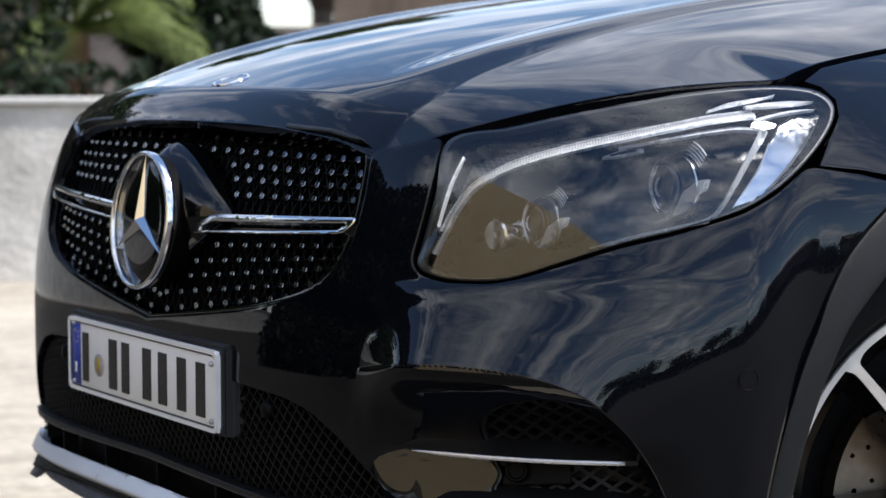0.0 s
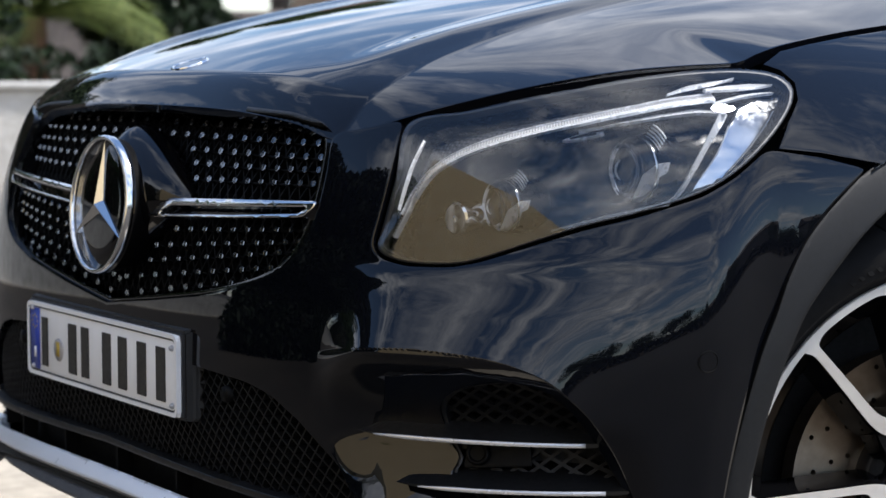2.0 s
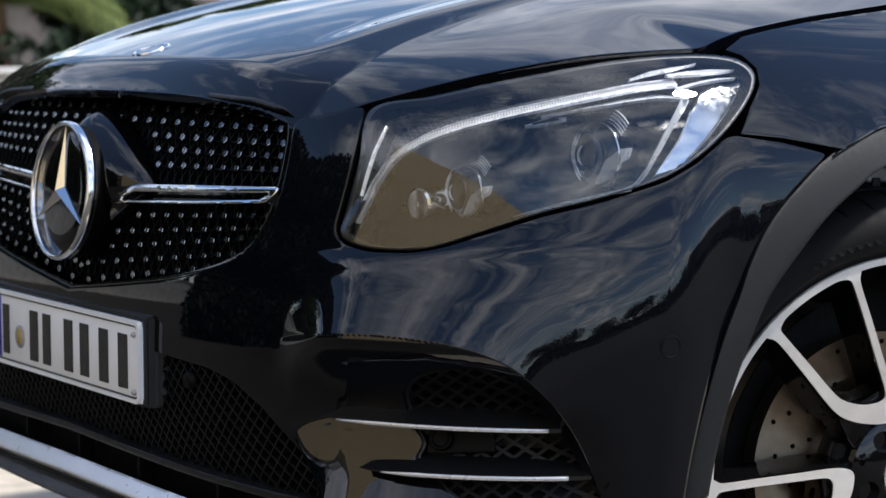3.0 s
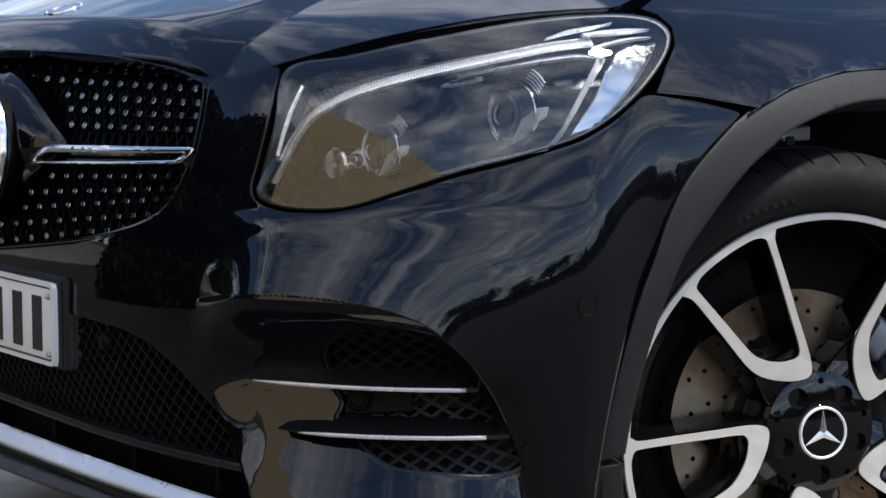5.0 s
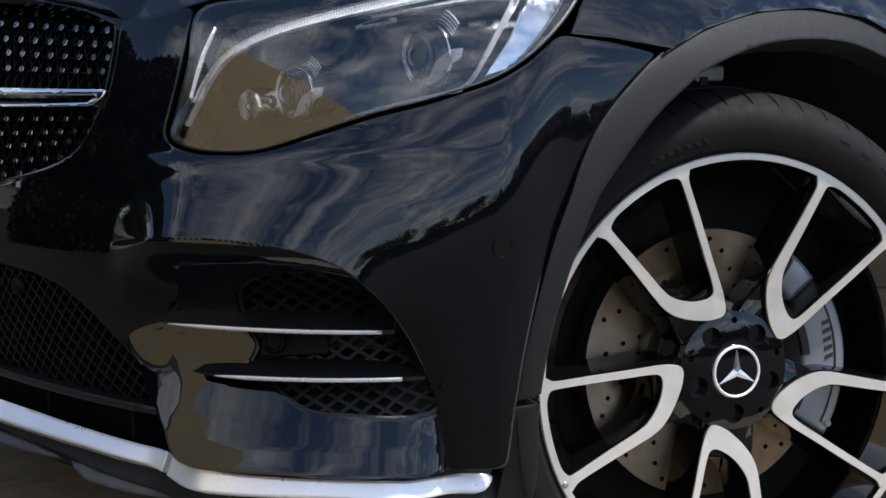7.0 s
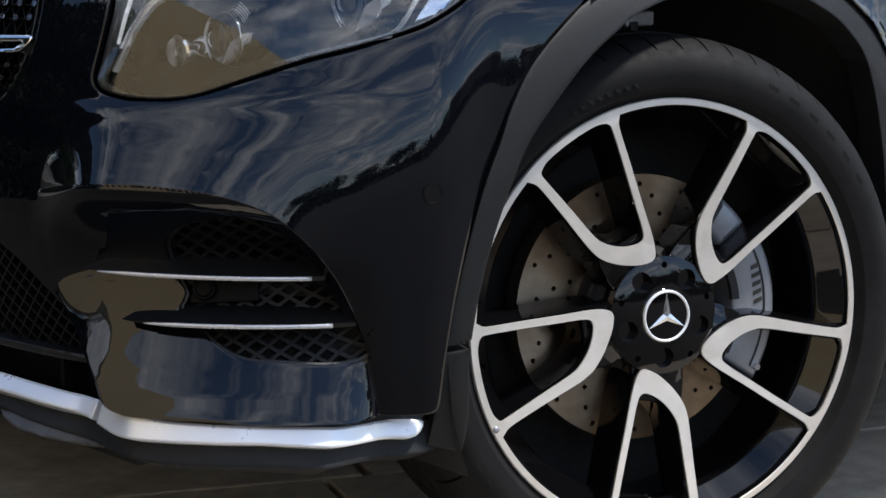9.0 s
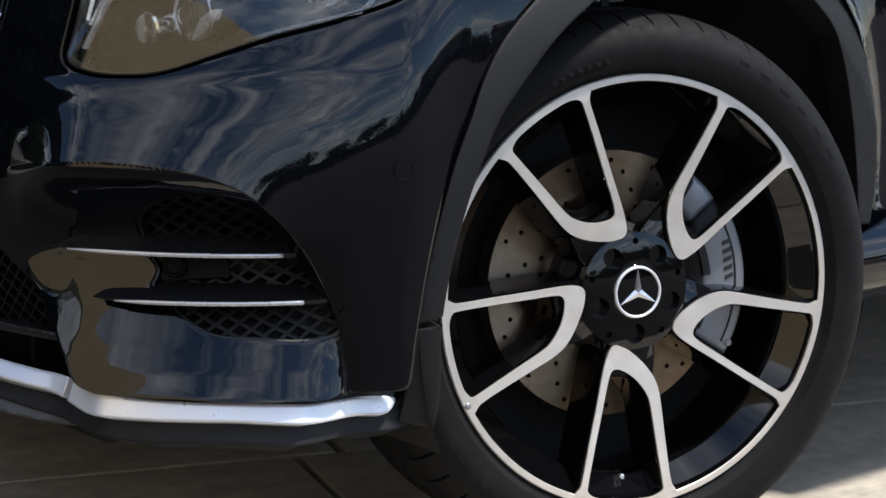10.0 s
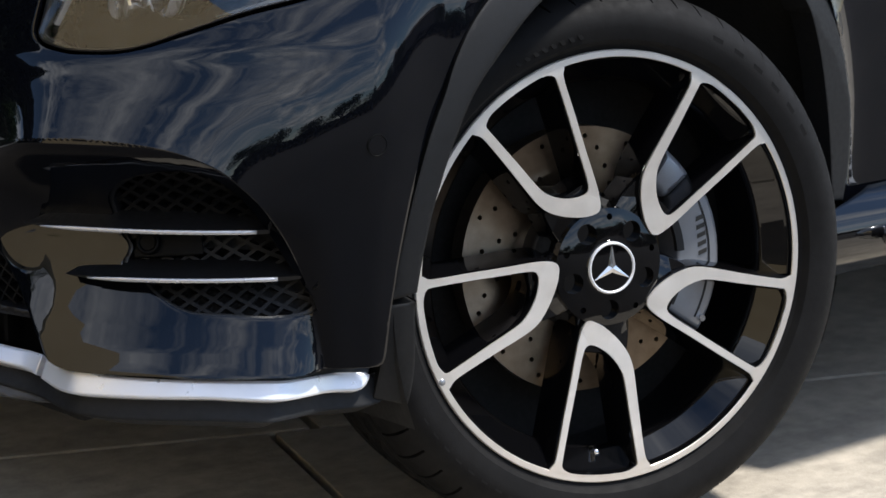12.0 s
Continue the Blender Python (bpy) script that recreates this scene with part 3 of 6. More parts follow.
# ---------------------------------------------------------------- wheel arch flares
for sgn in (1, -1):
    outer, inn = spline(FLARE_OUT, 0.012), spline(FLARE_IN, 0.012)

    def flare_swell(x, z):
        r = np.hypot(x - 0.085, (z - 0.37))
        return 0.007 + 0.013 * np.clip((0.47 - r) / 0.05, 0, 1) ** 0.7
    def seam_z(p):
        return 0.3655 + 0.06 * (p[:, 0] + 0.33)
    front = [(p[:, 0] < 0) & (p[:, 1] < seam_z(p)) for p in (outer, inn)]
    upper = np.concatenate([outer[~front[0]], inn[~front[1]][::-1]])
    foot = np.concatenate([outer[front[0]], [(-0.3506, 0.3620)], [(-0.3188, 0.3640)], inn[front[1]][::-1]])
    side_panel("arch_flare", straight(upper, 0.012), flare_swell, 0.010, CLAD, sgn, 0.040, "matt grained black wheel arch cladding", 0.5)
    side_panel("flare_foot", straight(foot, 0.012), flare_swell, 0.010, CLAD, sgn, 0.040, "matt black foot of the arch cladding", 0.5)

# ---------------------------------------------------------------- arch liners
for sgn in (1, -1):
    bm = bmesh.new()
    rows = []
    for yy, rr in ((0.90, 0.432), (0.60, 0.425), (0.585, 0.38), (0.585, 0.0)):
        rows.append([bm.verts.new((0.085 + max(rr, 0.001) * math.cos(radians(a)), -sgn * yy, 0.37 + max(rr, 0.001) * math.sin(radians(a)))) for a in range(-25, 206, 6)])
    for r0, r1 in zip(rows, rows[1:]):
        for j in range(len(r0) - 1):
            bm.faces.new((r0[j], r0[j + 1], r1[j + 1], r1[j]))
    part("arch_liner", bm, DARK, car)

# ---------------------------------------------------------------- wheels
RIM_R, TYRE_R = 0.283, 0.366


def wheel_frame(cx, cy, cz, steer, camber, parent):
    st, cb = radians(steer), radians(camber)
    u = Vector((math.cos(st), math.sin(st), 0))
    inn = Vector((-math.sin(st), math.cos(st), 0))
    v = math.cos(cb) * Vector((0, 0, 1)) + math.sin(cb) * inn
    w = v.cross(u)
    ob = empty("wheel", parent)
    m = Matrix((u, w, v)).transposed().to_4x4()
    m.translation = (cx, cy, cz)
    ob.matrix_basis = m
    return ob


def dish(bm, depth=0.014):
    for q in bm.verts:
        r = math.hypot(q.co.x, q.co.z)
        q.co.y += depth * min(1.0, max(0.0, (0.262 - r) / 0.17))
    return bm


def polar(points, a0):
    """Points given as (along, across) of a spoke whose middle lies at the angle a0."""
    ca, sa = math.cos(a0), math.sin(a0)
    return [(r * ca + l * sa, r * sa - l * ca) for r, l in points]


def rounded(points, step=0.004):
    return [tuple(q) for q in spline(points, step, True)]


def arc_top(r, lats):
    return [(math.sqrt(r * r - l * l), l) for l in lats]


SPOKE_OUT = [(0.2642, -0.0765), (0.2570, -0.0700), (0.245, -0.0650), (0.20, -0.0562), (0.150, -0.0475), (0.130, -0.0430), (0.1135, -0.0355), (0.0950, -0.0195), (0.0790, 0.0015), (0.0722, 0.0165), (0.0712, 0.0240), (0.0745, 0.0300), (0.085, 0.0352),
             (0.105, 0.0405), (0.150, 0.0485), (0.20, 0.0580), (0.245, 0.0660), (0.2570, 0.0700), (0.2642, 0.0765)] + arc_top(0.2752, (0.070, 0.050, 0.025, 0.0, -0.025, -0.050, -0.070))
SPOKE_HOLE = [(0.2660, -0.0500), (0.2610, -0.0550), (0.250, -0.0535), (0.20, -0.0425), (0.150, -0.0318), (0.1335, -0.0245), (0.1190, -0.0120), (0.1090, 0.0015), (0.1035, 0.0140), (0.1025, 0.0220), (0.1065, 0.0285), (0.122, 0.0332), (0.150, 0.0385), (0.20, 0.0482),
              (0.250, 0.0570), (0.2610, 0.0570), (0.2665, 0.0505)] + arc_top(0.2732, (0.040, 0.020, 0.0, -0.020, -0.040))


def drafted(outline, holes, y0, y1, draft):
    """A plate whose walls flare out towards the back, with a softly rounded front edge."""
    loops = [np.array(outline)] + [np.array(h) for h in holes]
    v, f = patch(loops[0], loops[1:], 1e3)
    bm = bmesh.new()
    verts = [bm.verts.new((a, y0, b)) for a, b in v]
    for t in f:
        a, b, c = v[t]
        tri = [verts[i] for i in t]
        if (b[0] - a[0]) * (c[1] - a[1]) - (c[0] - a[0]) * (b[1] - a[1]) < 0:
            tri = tri[::-1]
        bm.faces.new(tri)
    for k, q in enumerate(loops):
        t = np.roll(q, -1, 0) - np.roll(q, 1, 0)
        n = np.stack([t[:, 1], -t[:, 0]], 1) / (np.linalg.norm(t, axis=1)[:, None] + 1e-12)
        nx = np.roll(q, -1, 0)
        area = (q[:, 0] * nx[:, 1] - nx[:, 0] * q[:, 1]).sum()
        n *= (1 if area > 0 else -1) * (1 if k == 0 else -1)
        rows = []
        for out, y in ((0.0, y0), (0.0012, y0 + 0.0015), (0.0022, y0 + 0.005), (draft * 0.55, y0 + (y1 - y0) * 0.5), (draft, y1)):
            p = q + n * out
            rows.append([bm.verts.new((a, y, b)) for a, b in p])
        m = len(q)
        for r0, r1 in zip(rows, rows[1:]):
            for i in range(m):
                bm.faces.new((r0[i], r0[(i + 1) % m], r1[(i + 1) % m], r1[i]))
    bmesh.ops.remove_doubles(bm, verts=bm.verts, dist=1e-5)
    bmesh.ops.recalc_face_normals(bm, faces=bm.faces)
    return bm


def creased(ob, angle=35):
    """Smooth faces, but sharp where two meet at more than the angle."""
    ob.data.set_sharp_from_angle(angle=radians(angle))
    return ob


def tyre_mesh():
    n = 58 * 4
    prof = [(0.272, 0.030), (0.279, 0.010), (0.2845, 0.004), (0.290, 0.001), (0.296, -0.008), (0.312, -0.0125), (0.325, -0.012), (0.336, -0.007), (0.345, 0.000), (0.3515, 0.008), (0.3575, 0.019), (0.3615, 0.032), (0.3635, 0.046),
            (0.3638, 0.066), (0.356, 0.068), (0.356, 0.077), (0.3655, 0.079), (0.366, 0.110), (0.358, 0.112), (0.358, 0.121), (0.366, 0.123), (0.3655, 0.155), (0.357, 0.157), (0.357, 0.166), (0.3645, 0.168), (0.3625, 0.205), (0.352, 0.232), (0.33, 0.248), (0.30, 0.25), (0.275, 0.235)]
    verts, faces = [], []
    m = len(prof)
    for i in range(n):
        for j, (r, y) in enumerate(prof):
            a = 2 * math.pi * i / n
            if 8 <= j <= 13:
                a += 0.006 * (j - 8)
            cut = 0.007 if i % 4 == 0 and 9 <= j <= 13 else 0.0
            if i % 4 == 0 and j in (17, 21):
                cut = 0.004
            verts.append(((r - cut) * math.cos(a), y, (r - cut) * math.sin(a)))
    for i in range(n):
        i2 = (i + 1) % n
        for j in range(m - 1):
            faces.append((i * m + j, i * m + j + 1, i2 * m + j + 1, i2 * m + j))
    # make the notches narrow: crowd the cut line's neighbours towards it
    for i in range(0, n, 4):
        for k, f in ((1, 0.22), (-1, 0.22)):
            s = (i + k) % n
            for j in range(8, 14):
                r, y = prof[j]
                a = 2 * math.pi * (i + k * f) / n + 0.006 * (j - 8)
                verts[s * m + j] = (r * math.cos(a), y, r * math.sin(a))
    me = mesh_of("tyre", verts, faces)
    return me


def arc_bar(r0, r1, a0, a1, y, h=0.0012, n=5, lean=0.0):
    """A low raised bar on a tyre's side wall."""
    bm = bmesh.new()
    top, bot = [], []
    for i in range(n + 1):
        a = a0 + (a1 - a0) * i / n
        for r, k in ((r0, 0.0), (r1, lean)):
            top.append(bm.verts.new((r * math.cos(a + k), y - h, r * math.sin(a + k))))
            bot.append(bm.verts.new((r * math.cos(a + k), y + 0.004, r * math.sin(a + k))))
    for i in range(n):
        a, b, c, d = 2 * i, 2 * i + 1, 2 * i + 3, 2 * i + 2
        bm.faces.new((top[a], top[b], top[c], top[d]))
        bm.faces.new((top[a], top[d], bot[d], bot[a]))
        bm.faces.new((top[b], bot[b], bot[c], top[c]))
    for i in (0, n):
        bm.faces.new((top[2 * i], bot[2 * i], bot[2 * i + 1], top[2 * i + 1]))
    bmesh.ops.recalc_face_normals(bm, faces=bm.faces)
    return bm


def build_wheel(cx, cy, cz, steer, camber, spin):
    w = wheel_frame(cx, cy, cz, steer, camber, car)
    tyre = creased(linked("tyre", tyre_mesh(), RUBBER, w, "low-profile black rubber tyre", smooth=True), 24)
    # worn raised lettering on the side wall, as plain bars
    for start, count, width, r0, r1 in ((64, 6, 5.2, 0.314, 0.328), (118, 8, 2.0, 0.303, 0.309), (250, 10, 3.4, 0.313, 0.325)):
        for i in range(count):
            a = radians(start - i * width * 1.25)
            part("raised_bar", arc_bar(r0, r1, a, a - radians(width * 0.55), -0.0118, h=0.0003, lean=0.01), RUBBER, w, smooth=False)
    part("rim_barrel", lathe([(0.2735, 0.001), (0.2725, 0.006), (0.2690, 0.011), (0.2480, 0.034), (0.2430, 0.041), (0.2420, 0.046), (0.2440, 0.050), (0.2450, 0.060), (0.247, 0.090), (0.250, 0.13), (0.262, 0.17), (0.272, 0.215), (0.280, 0.232)], 120), GLOSS, w, "gloss black rim barrel")
    part("rim_lip", lathe([(0.2742, 0.012), (0.2740, 0.001), (0.2748, 0.0), (0.2820, 0.0), (0.2834, 0.0015), (0.2836, 0.010), (0.279, 0.016)], 160), MACHINED, w, "bright machined rim edge", smooth=False)
    for k in range(5):
        a0 = radians(spin) - k * 2 * math.pi / 5
        out, hole = rounded(SPOKE_OUT), rounded(SPOKE_HOLE)
        face = dish(slab(polar(out, a0), [polar(hole, a0)], 0.0, 0.0030, 0.0))
        spoke = part("spoke", face, MACHINED, w, "diamond-turned twin spoke", smooth=False)
        big = [(r - 0.0006 if r < 0.2 else r, l * 1.0) for r, l in SPOKE_OUT]
        under = drafted(polar(rounded(big), a0), [polar(hole, a0)], 0.0025, 0.056, 0.0105)
        creased(part("spoke_flank", dish(under), GLOSS, spoke, "gloss black spoke flank"), 50)
        # root that runs down to the hub
        root = [(0.118, -0.036), (0.090, -0.040), (0.060, -0.036), (0.03, -0.02), (0.03, 0.02), (0.060, 0.036), (0.085, 0.034), (0.105, 0.034), (0.112, 0.024), (0.114, 0.0), (0.122, -0.02)]
        creased(part("spoke_root", dish(drafted(polar(rounded(root), a0), [], 0.010, 0.05, 0.006)), GLOSS, spoke), 50)
    # hub plate with its bolt wells
    wells = []
    holes = []
    for k in range(5):
        a = radians(54 + 72 * k)
        c = (0.056 * math.cos(a), 0.056 * math.sin(a))
        wells.append(c)
        holes.append([(c[0] + x, c[1] + z) for x, z in circle(24, 0.0135)])
        a = radians(90 + 72 * k)
        holes.append([(0.0665 * math.cos(a) + x, 0.0665 * math.sin(a) + z) for x, z in circle(12, 0.0042)])
    bm = slab(circle(72, 0.0775), holes, 0.0105, 0.05, 0.0, step=0.004)
    for q in bm.verts:
        if q.co.y < 0.03:
            r, turn_ = math.hypot(q.co.x, q.co.z), math.atan2(q.co.z, q.co.x)
            q.co.y += 0.007 * (r / 0.0775) ** 3 + 0.0010 * math.cos(5 * turn_ - radians(270)) * (r / 0.0775) ** 2
    hub = creased(part("hub", bm, GLOSS, w, "gloss black hub face"), 40)
    for x, z in wells:
        bm = lathe([(0.0, 0.040), (0.0135, 0.040), (0.0137, 0.0145)], 24)
        bmesh.ops.translate(bm, verts=bm.verts, vec=(x, 0, z))
        well = part("bolt_well", bm, DARK, w)
        bm = lathe([(0.0, 0.028), (0.0065, 0.028), (0.0075, 0.030), (0.0075, 0.040)], 6)
        bmesh.ops.translate(bm, verts=bm.verts, vec=(x, 0, z))
        part("wheel_bolt", bm, SATIN, w, smooth=False)
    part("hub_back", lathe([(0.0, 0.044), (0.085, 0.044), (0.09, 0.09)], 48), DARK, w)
    cap = part("hub_cap", lathe([(0.0, 0.0085), (0.030, 0.0085), (0.0345, 0.0095), (0.037, 0.013)], 64), GLOSS, w, "gloss black hub cap")
    part("cap_ring", lathe([(0.0305, 0.009), (0.0310, 0.0066), (0.0325, 0.0060), (0.0338, 0.0068), (0.0343, 0.0095)], 72), SATIN_CHROME, w, "chrome ring")
    for k in range(3):
        part("badge_ray", ray_mesh(0.031, 0.0052, 0.0075, 0.0022, radians(90 + 120 * k)), CHROME, w, smooth=False)
    # brake
    dholes = []
    for k in range(16):
        for j, rr in enumerate((0.108, 0.128, 0.150, 0.165)):
            a = radians(22.5 * k + 7.0 * j)
            dholes.append([(rr * math.cos(a) + x, rr * math.sin(a) + z) for x, z in circle(10, 0.0034)])
    dholes.append(circle(48, 0.092)[::-1])
    disc = part("brake_disc", slab(circle(96, 0.178), dholes, 0.088, 0.12, 0.0), DISC, w, "drilled steel brake disc", smooth=False)
    part("disc_hat", lathe([(0.0, 0.06), (0.085, 0.06), (0.092, 0.07), (0.0925, 0.12)], 48), SATIN, w)
    # added dark discs that stand for the shade behind the brake disc and spokes
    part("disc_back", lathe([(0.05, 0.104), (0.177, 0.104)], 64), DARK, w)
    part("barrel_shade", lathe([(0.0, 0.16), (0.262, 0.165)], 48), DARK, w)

    def sector(r0, r1, a0, a1):
        arc = [(r1 * math.cos(radians(a)), r1 * math.sin(radians(a))) for a in np.linspace(a0, a1, 14)]
        arc += [(r0 * math.cos(radians(a)), r0 * math.sin(radians(a))) for a in np.linspace(a1, a0, 12)]
        return arc
    caliper = part("brake_caliper", slab(sector(0.118, 0.183, -34, 34), [], 0.040, 0.13, 0.006), CALIPER, w, "silver-painted brake caliper")
    part("caliper_bridge", slab(sector(0.130, 0.181, 36, 54), [], 0.050, 0.13, 0.010), CALIPER, w, "silver caliper bridge")
    for i in range(5):
        x, z = 0.146 + 0.0012 * i, 0.046 - 0.0115 * i
        bar = [(x, z), (x + 0.012, z + 0.004), (x + 0.012, z + 0.010), (x, z + 0.006)]
        part("caliper_stripe", slab(bar, [], 0.0388, 0.042), INK, w, smooth=False)
    # dark strips laid on the caliper's face, for the shade in its recesses
    for r0, r1, a0, a1, y, mat, lab in ((0.117, 0.128, -30, -6, 0.0385, SATIN, ""), (0.117, 0.128, 4, 30, 0.0385, SATIN, ""), (0.1655, 0.1680, -30, 30, 0.0390, SATIN, "")):
        part("caliper_groove_shade", slab(sector(r0, r1, a0, a1), [], y, 0.046), mat, caliper, lab, smooth=False)
    for a in (-29, 29):
        bm = lathe([(0.0, 0.034), (0.0045, 0.034), (0.0050, 0.036), (0.0050, 0.050)], 12)
        bmesh.ops.translate(bm, verts=bm.verts, vec=(0.1755 * math.cos(radians(a)), 0, 0.1755 * math.sin(radians(a))))
        part("caliper_bolt", bm, CHROME, caliper, smooth=False)
    # valve
    bm = lathe([(0.0, -0.014), (0.0045, -0.013), (0.0045, -0.002), (0.0065, 0.0), (0.0065, 0.006), (0.004, 0.007), (0.004, 0.02)], 12)
    bmesh.ops.translate(bm, verts=bm.verts, vec=(-0.0156, 0.034, -0.2475))
    part("tyre_valve", bm, CHROME, w)
    bm = lathe([(0.0, -0.0006), (0.0042, -0.0006), (0.0044, 0.002)], 16)
    bmesh.ops.translate(bm, verts=bm.verts, vec=(0.2775 * math.cos(radians(206.5)), 0.0, 0.2775 * math.sin(radians(206.5))))
    part("marker_dot", bm, CALIPER, w)
    return w


def ray_mesh(length, half, y, rise, ang):
    """One ray of a three-rayed badge: a long kite with a ridge."""
    bm = bmesh.new()
    ca, sa = math.cos(ang), math.sin(ang)

    def at(r, l, yy):
        return bm.verts.new((r * ca + l * sa, yy, r * sa - l * ca))
    tip, l, r_, c = at(length, 0, y), at(half * 0.55, -half, y), at(half * 0.55, half, y), at(0, 0, y - rise)
    tip2, l2, r2, c2 = at(length, 0, y + 0.004), at(half * 0.55, -half, y + 0.004), at(half * 0.55, half, y + 0.004), at(0, 0, y + 0.004)
    for f in ((c, l, tip), (c, tip, r_), (l, l2, tip2, tip), (r_, tip, tip2, r2), (c, c2, l2, l), (c, r_, r2, c2)):
        bm.faces.new(f)
    bmesh.ops.recalc_face_normals(bm, faces=bm.faces)
    return bm


build_wheel(0.0, -0.935, 0.366, -16.84, 1.91, 121.27)

# ---------------------------------------------------------------- inner shell behind the skins
core = [(0.0, 0.20), (30.0, 0.20), (58.0, 0.20), (61.0, 0.40), (62.0, 0.60), (72.0, 0.76), (84.0, 0.86), (60.0, 0.86), (36.0, 0.81), (0.0, 0.82)]
panel("inner_shell", closed_both(core, 0.03), [], set_back(hull, -0.15), 0.03, DARK, car, 0.0)
part("engine_tray", box(-0.60, 2.2, -0.60, 0.60, 0.20, 0.24, 0.01), DARK, car)


def lattice(name, outline, surf, pitch, angles, half, depth, material, parent, label="", wave=0.0, sink=0.0):
    """Crossing ribs over a surface, cut to an outline in its plan: one mesh."""
    verts, faces = [], []
    lo, hi = outline.min(0), outline.max(0)
    mid = (lo + hi) / 2
    reach = np.linalg.norm(hi - lo) / 2
    step = 0.006
    back = set_back(surf, -depth - sink)
    front = set_back(surf, -sink)
    runs = []
    for ang in angles:
        d = np.array([math.cos(radians(ang)), math.sin(radians(ang))])
        s = np.array([-d[1], d[0]])
        for k in range(int(-reach / pitch) - 1, int(reach / pitch) + 2):
            t = np.arange(-reach, reach, step)
            line = mid + s * (k * pitch) + t[:, None] * d + s * (wave * np.sin(t / pitch * math.pi))[:, None]
            ok = inside(outline, line)
            i = 0
            while i < len(t):
                if not ok[i]:
                    i += 1
                    continue
                j = i
                while j + 1 < len(t) and ok[j + 1]:
                    j += 1
                if j > i:
                    runs.append((line[i:j + 1] + s * half, line[i:j + 1] - s * half))
                i = j + 1
    va, vb = np.concatenate([r[0] for r in runs]), np.concatenate([r[1] for r in runs])
    rows = [front(va[:, 0], va[:, 1]), front(vb[:, 0], vb[:, 1]), back(vb[:, 0], vb[:, 1]), back(va[:, 0], va[:, 1])]
    total = len(va)
    verts = np.concatenate(rows)
    at = 0
    for q, _ in runs:
        m = len(q)
        for r in range(4):
            r2 = (r + 1) % 4
            for x in range(m - 1):
                faces.append((r * total + at + x, r * total + at + x + 1, r2 * total + at + x + 1, r2 * total + at + x))
        at += m
    return linked(name, mesh_of(name, verts, faces), material, parent, label)


# ---------------------------------------------------------------- radiator grille
grille = empty("radiator_grille", car)
tagged(grille, label="black diamond grille studded with chrome pins")
g_out = closed_both(GRILLE + GRILLE_TOP[:-1] + [(0.0, 0.8445)], 0.008)
g_half = spline(uz(GRILLE + GRILLE_TOP), 0.008)
g_loop = np.concatenate([g_half, (g_half[::-1] * [-1, 1])[1:-1]])
panel("grille_back", g_loop, [], set_back(hull, -0.075), 0.03, DARK, grille, 0.0)
inner = g_loop * [0.965, 1.0]
inner[:, 1] = np.where(inner[:, 1] > 0.707, 0.707 + (inner[:, 1] - 0.707) * 0.985, 0.707 + (inner[:, 1] - 0.707) * 0.955)
panel("grille_frame", g_loop * [0.998, 1] + [0, 0.0], [inner], set_back(hull, -0.006), 0.02, GLOSS, grille, 0.07, label="gloss black grille surround")
lattice("grille_ribs", inner, set_back(hull, -0.030), 0.0345 * 0.5, (62, 118), 0.0011, 0.016, WEB, grille, "dark web behind the pins")


def pin_mesh():
    """A hexagonal stud with a dished head on a stalk, and the thin arm that ties it to its neighbour."""
    bm = bmesh.new()
    rows = []
    for r, y in ((0.0024, 0.020), (0.0028, 0.004), (0.0050, 0.002), (0.0050, -0.0010), (0.0043, -0.0021), (0.0033, -0.0021), (0.0028, -0.0010)):
        rows.append([bm.verts.new((r * math.cos(radians(60 * i + 30)), y, r * math.sin(radians(60 * i + 30)))) for i in range(6)])
    for a, b in zip(rows, rows[1:]):
        for i in range(6):
            bm.faces.new((a[i], a[(i + 1) % 6], b[(i + 1) % 6], b[i]))
    bm.faces.new(rows[-1])
    n = len(bm.faces)
    arm = bmesh.ops.create_cube(bm, size=1.0)["verts"]
    for q in arm:
        q.co = Vector((q.co.x * 0.030 - 0.006, 0.010 + q.co.y * 0.006, q.co.z * 0.0018))
    bmesh.ops.recalc_face_normals(bm, faces=bm.faces)
    bm.faces.ensure_lookup_table()
    for f in bm.faces[n:]:
        f.material_index = 1
    me = bpy.data.meshes.new("pin")
    bm.to_mesh(me)
    bm.free()
    me.materials.append(PINS)
    me.materials.append(WEB)
    return me


PIN = pin_mesh()


def pin_at(u, z):
    p, n = on_hull(u, z, -0.020)
    ob = new("pin", PIN)
    ob.parent = grille
    rot = Vector((n.x, n.y - 0.10, n.z + 0.03)).normalized().to_track_quat("-Y", "Z").to_matrix().to_4x4()
    rot.translation = p
    ob.matrix_basis = rot


def y_of(u, z):
    return -float(base(u, z)[1])


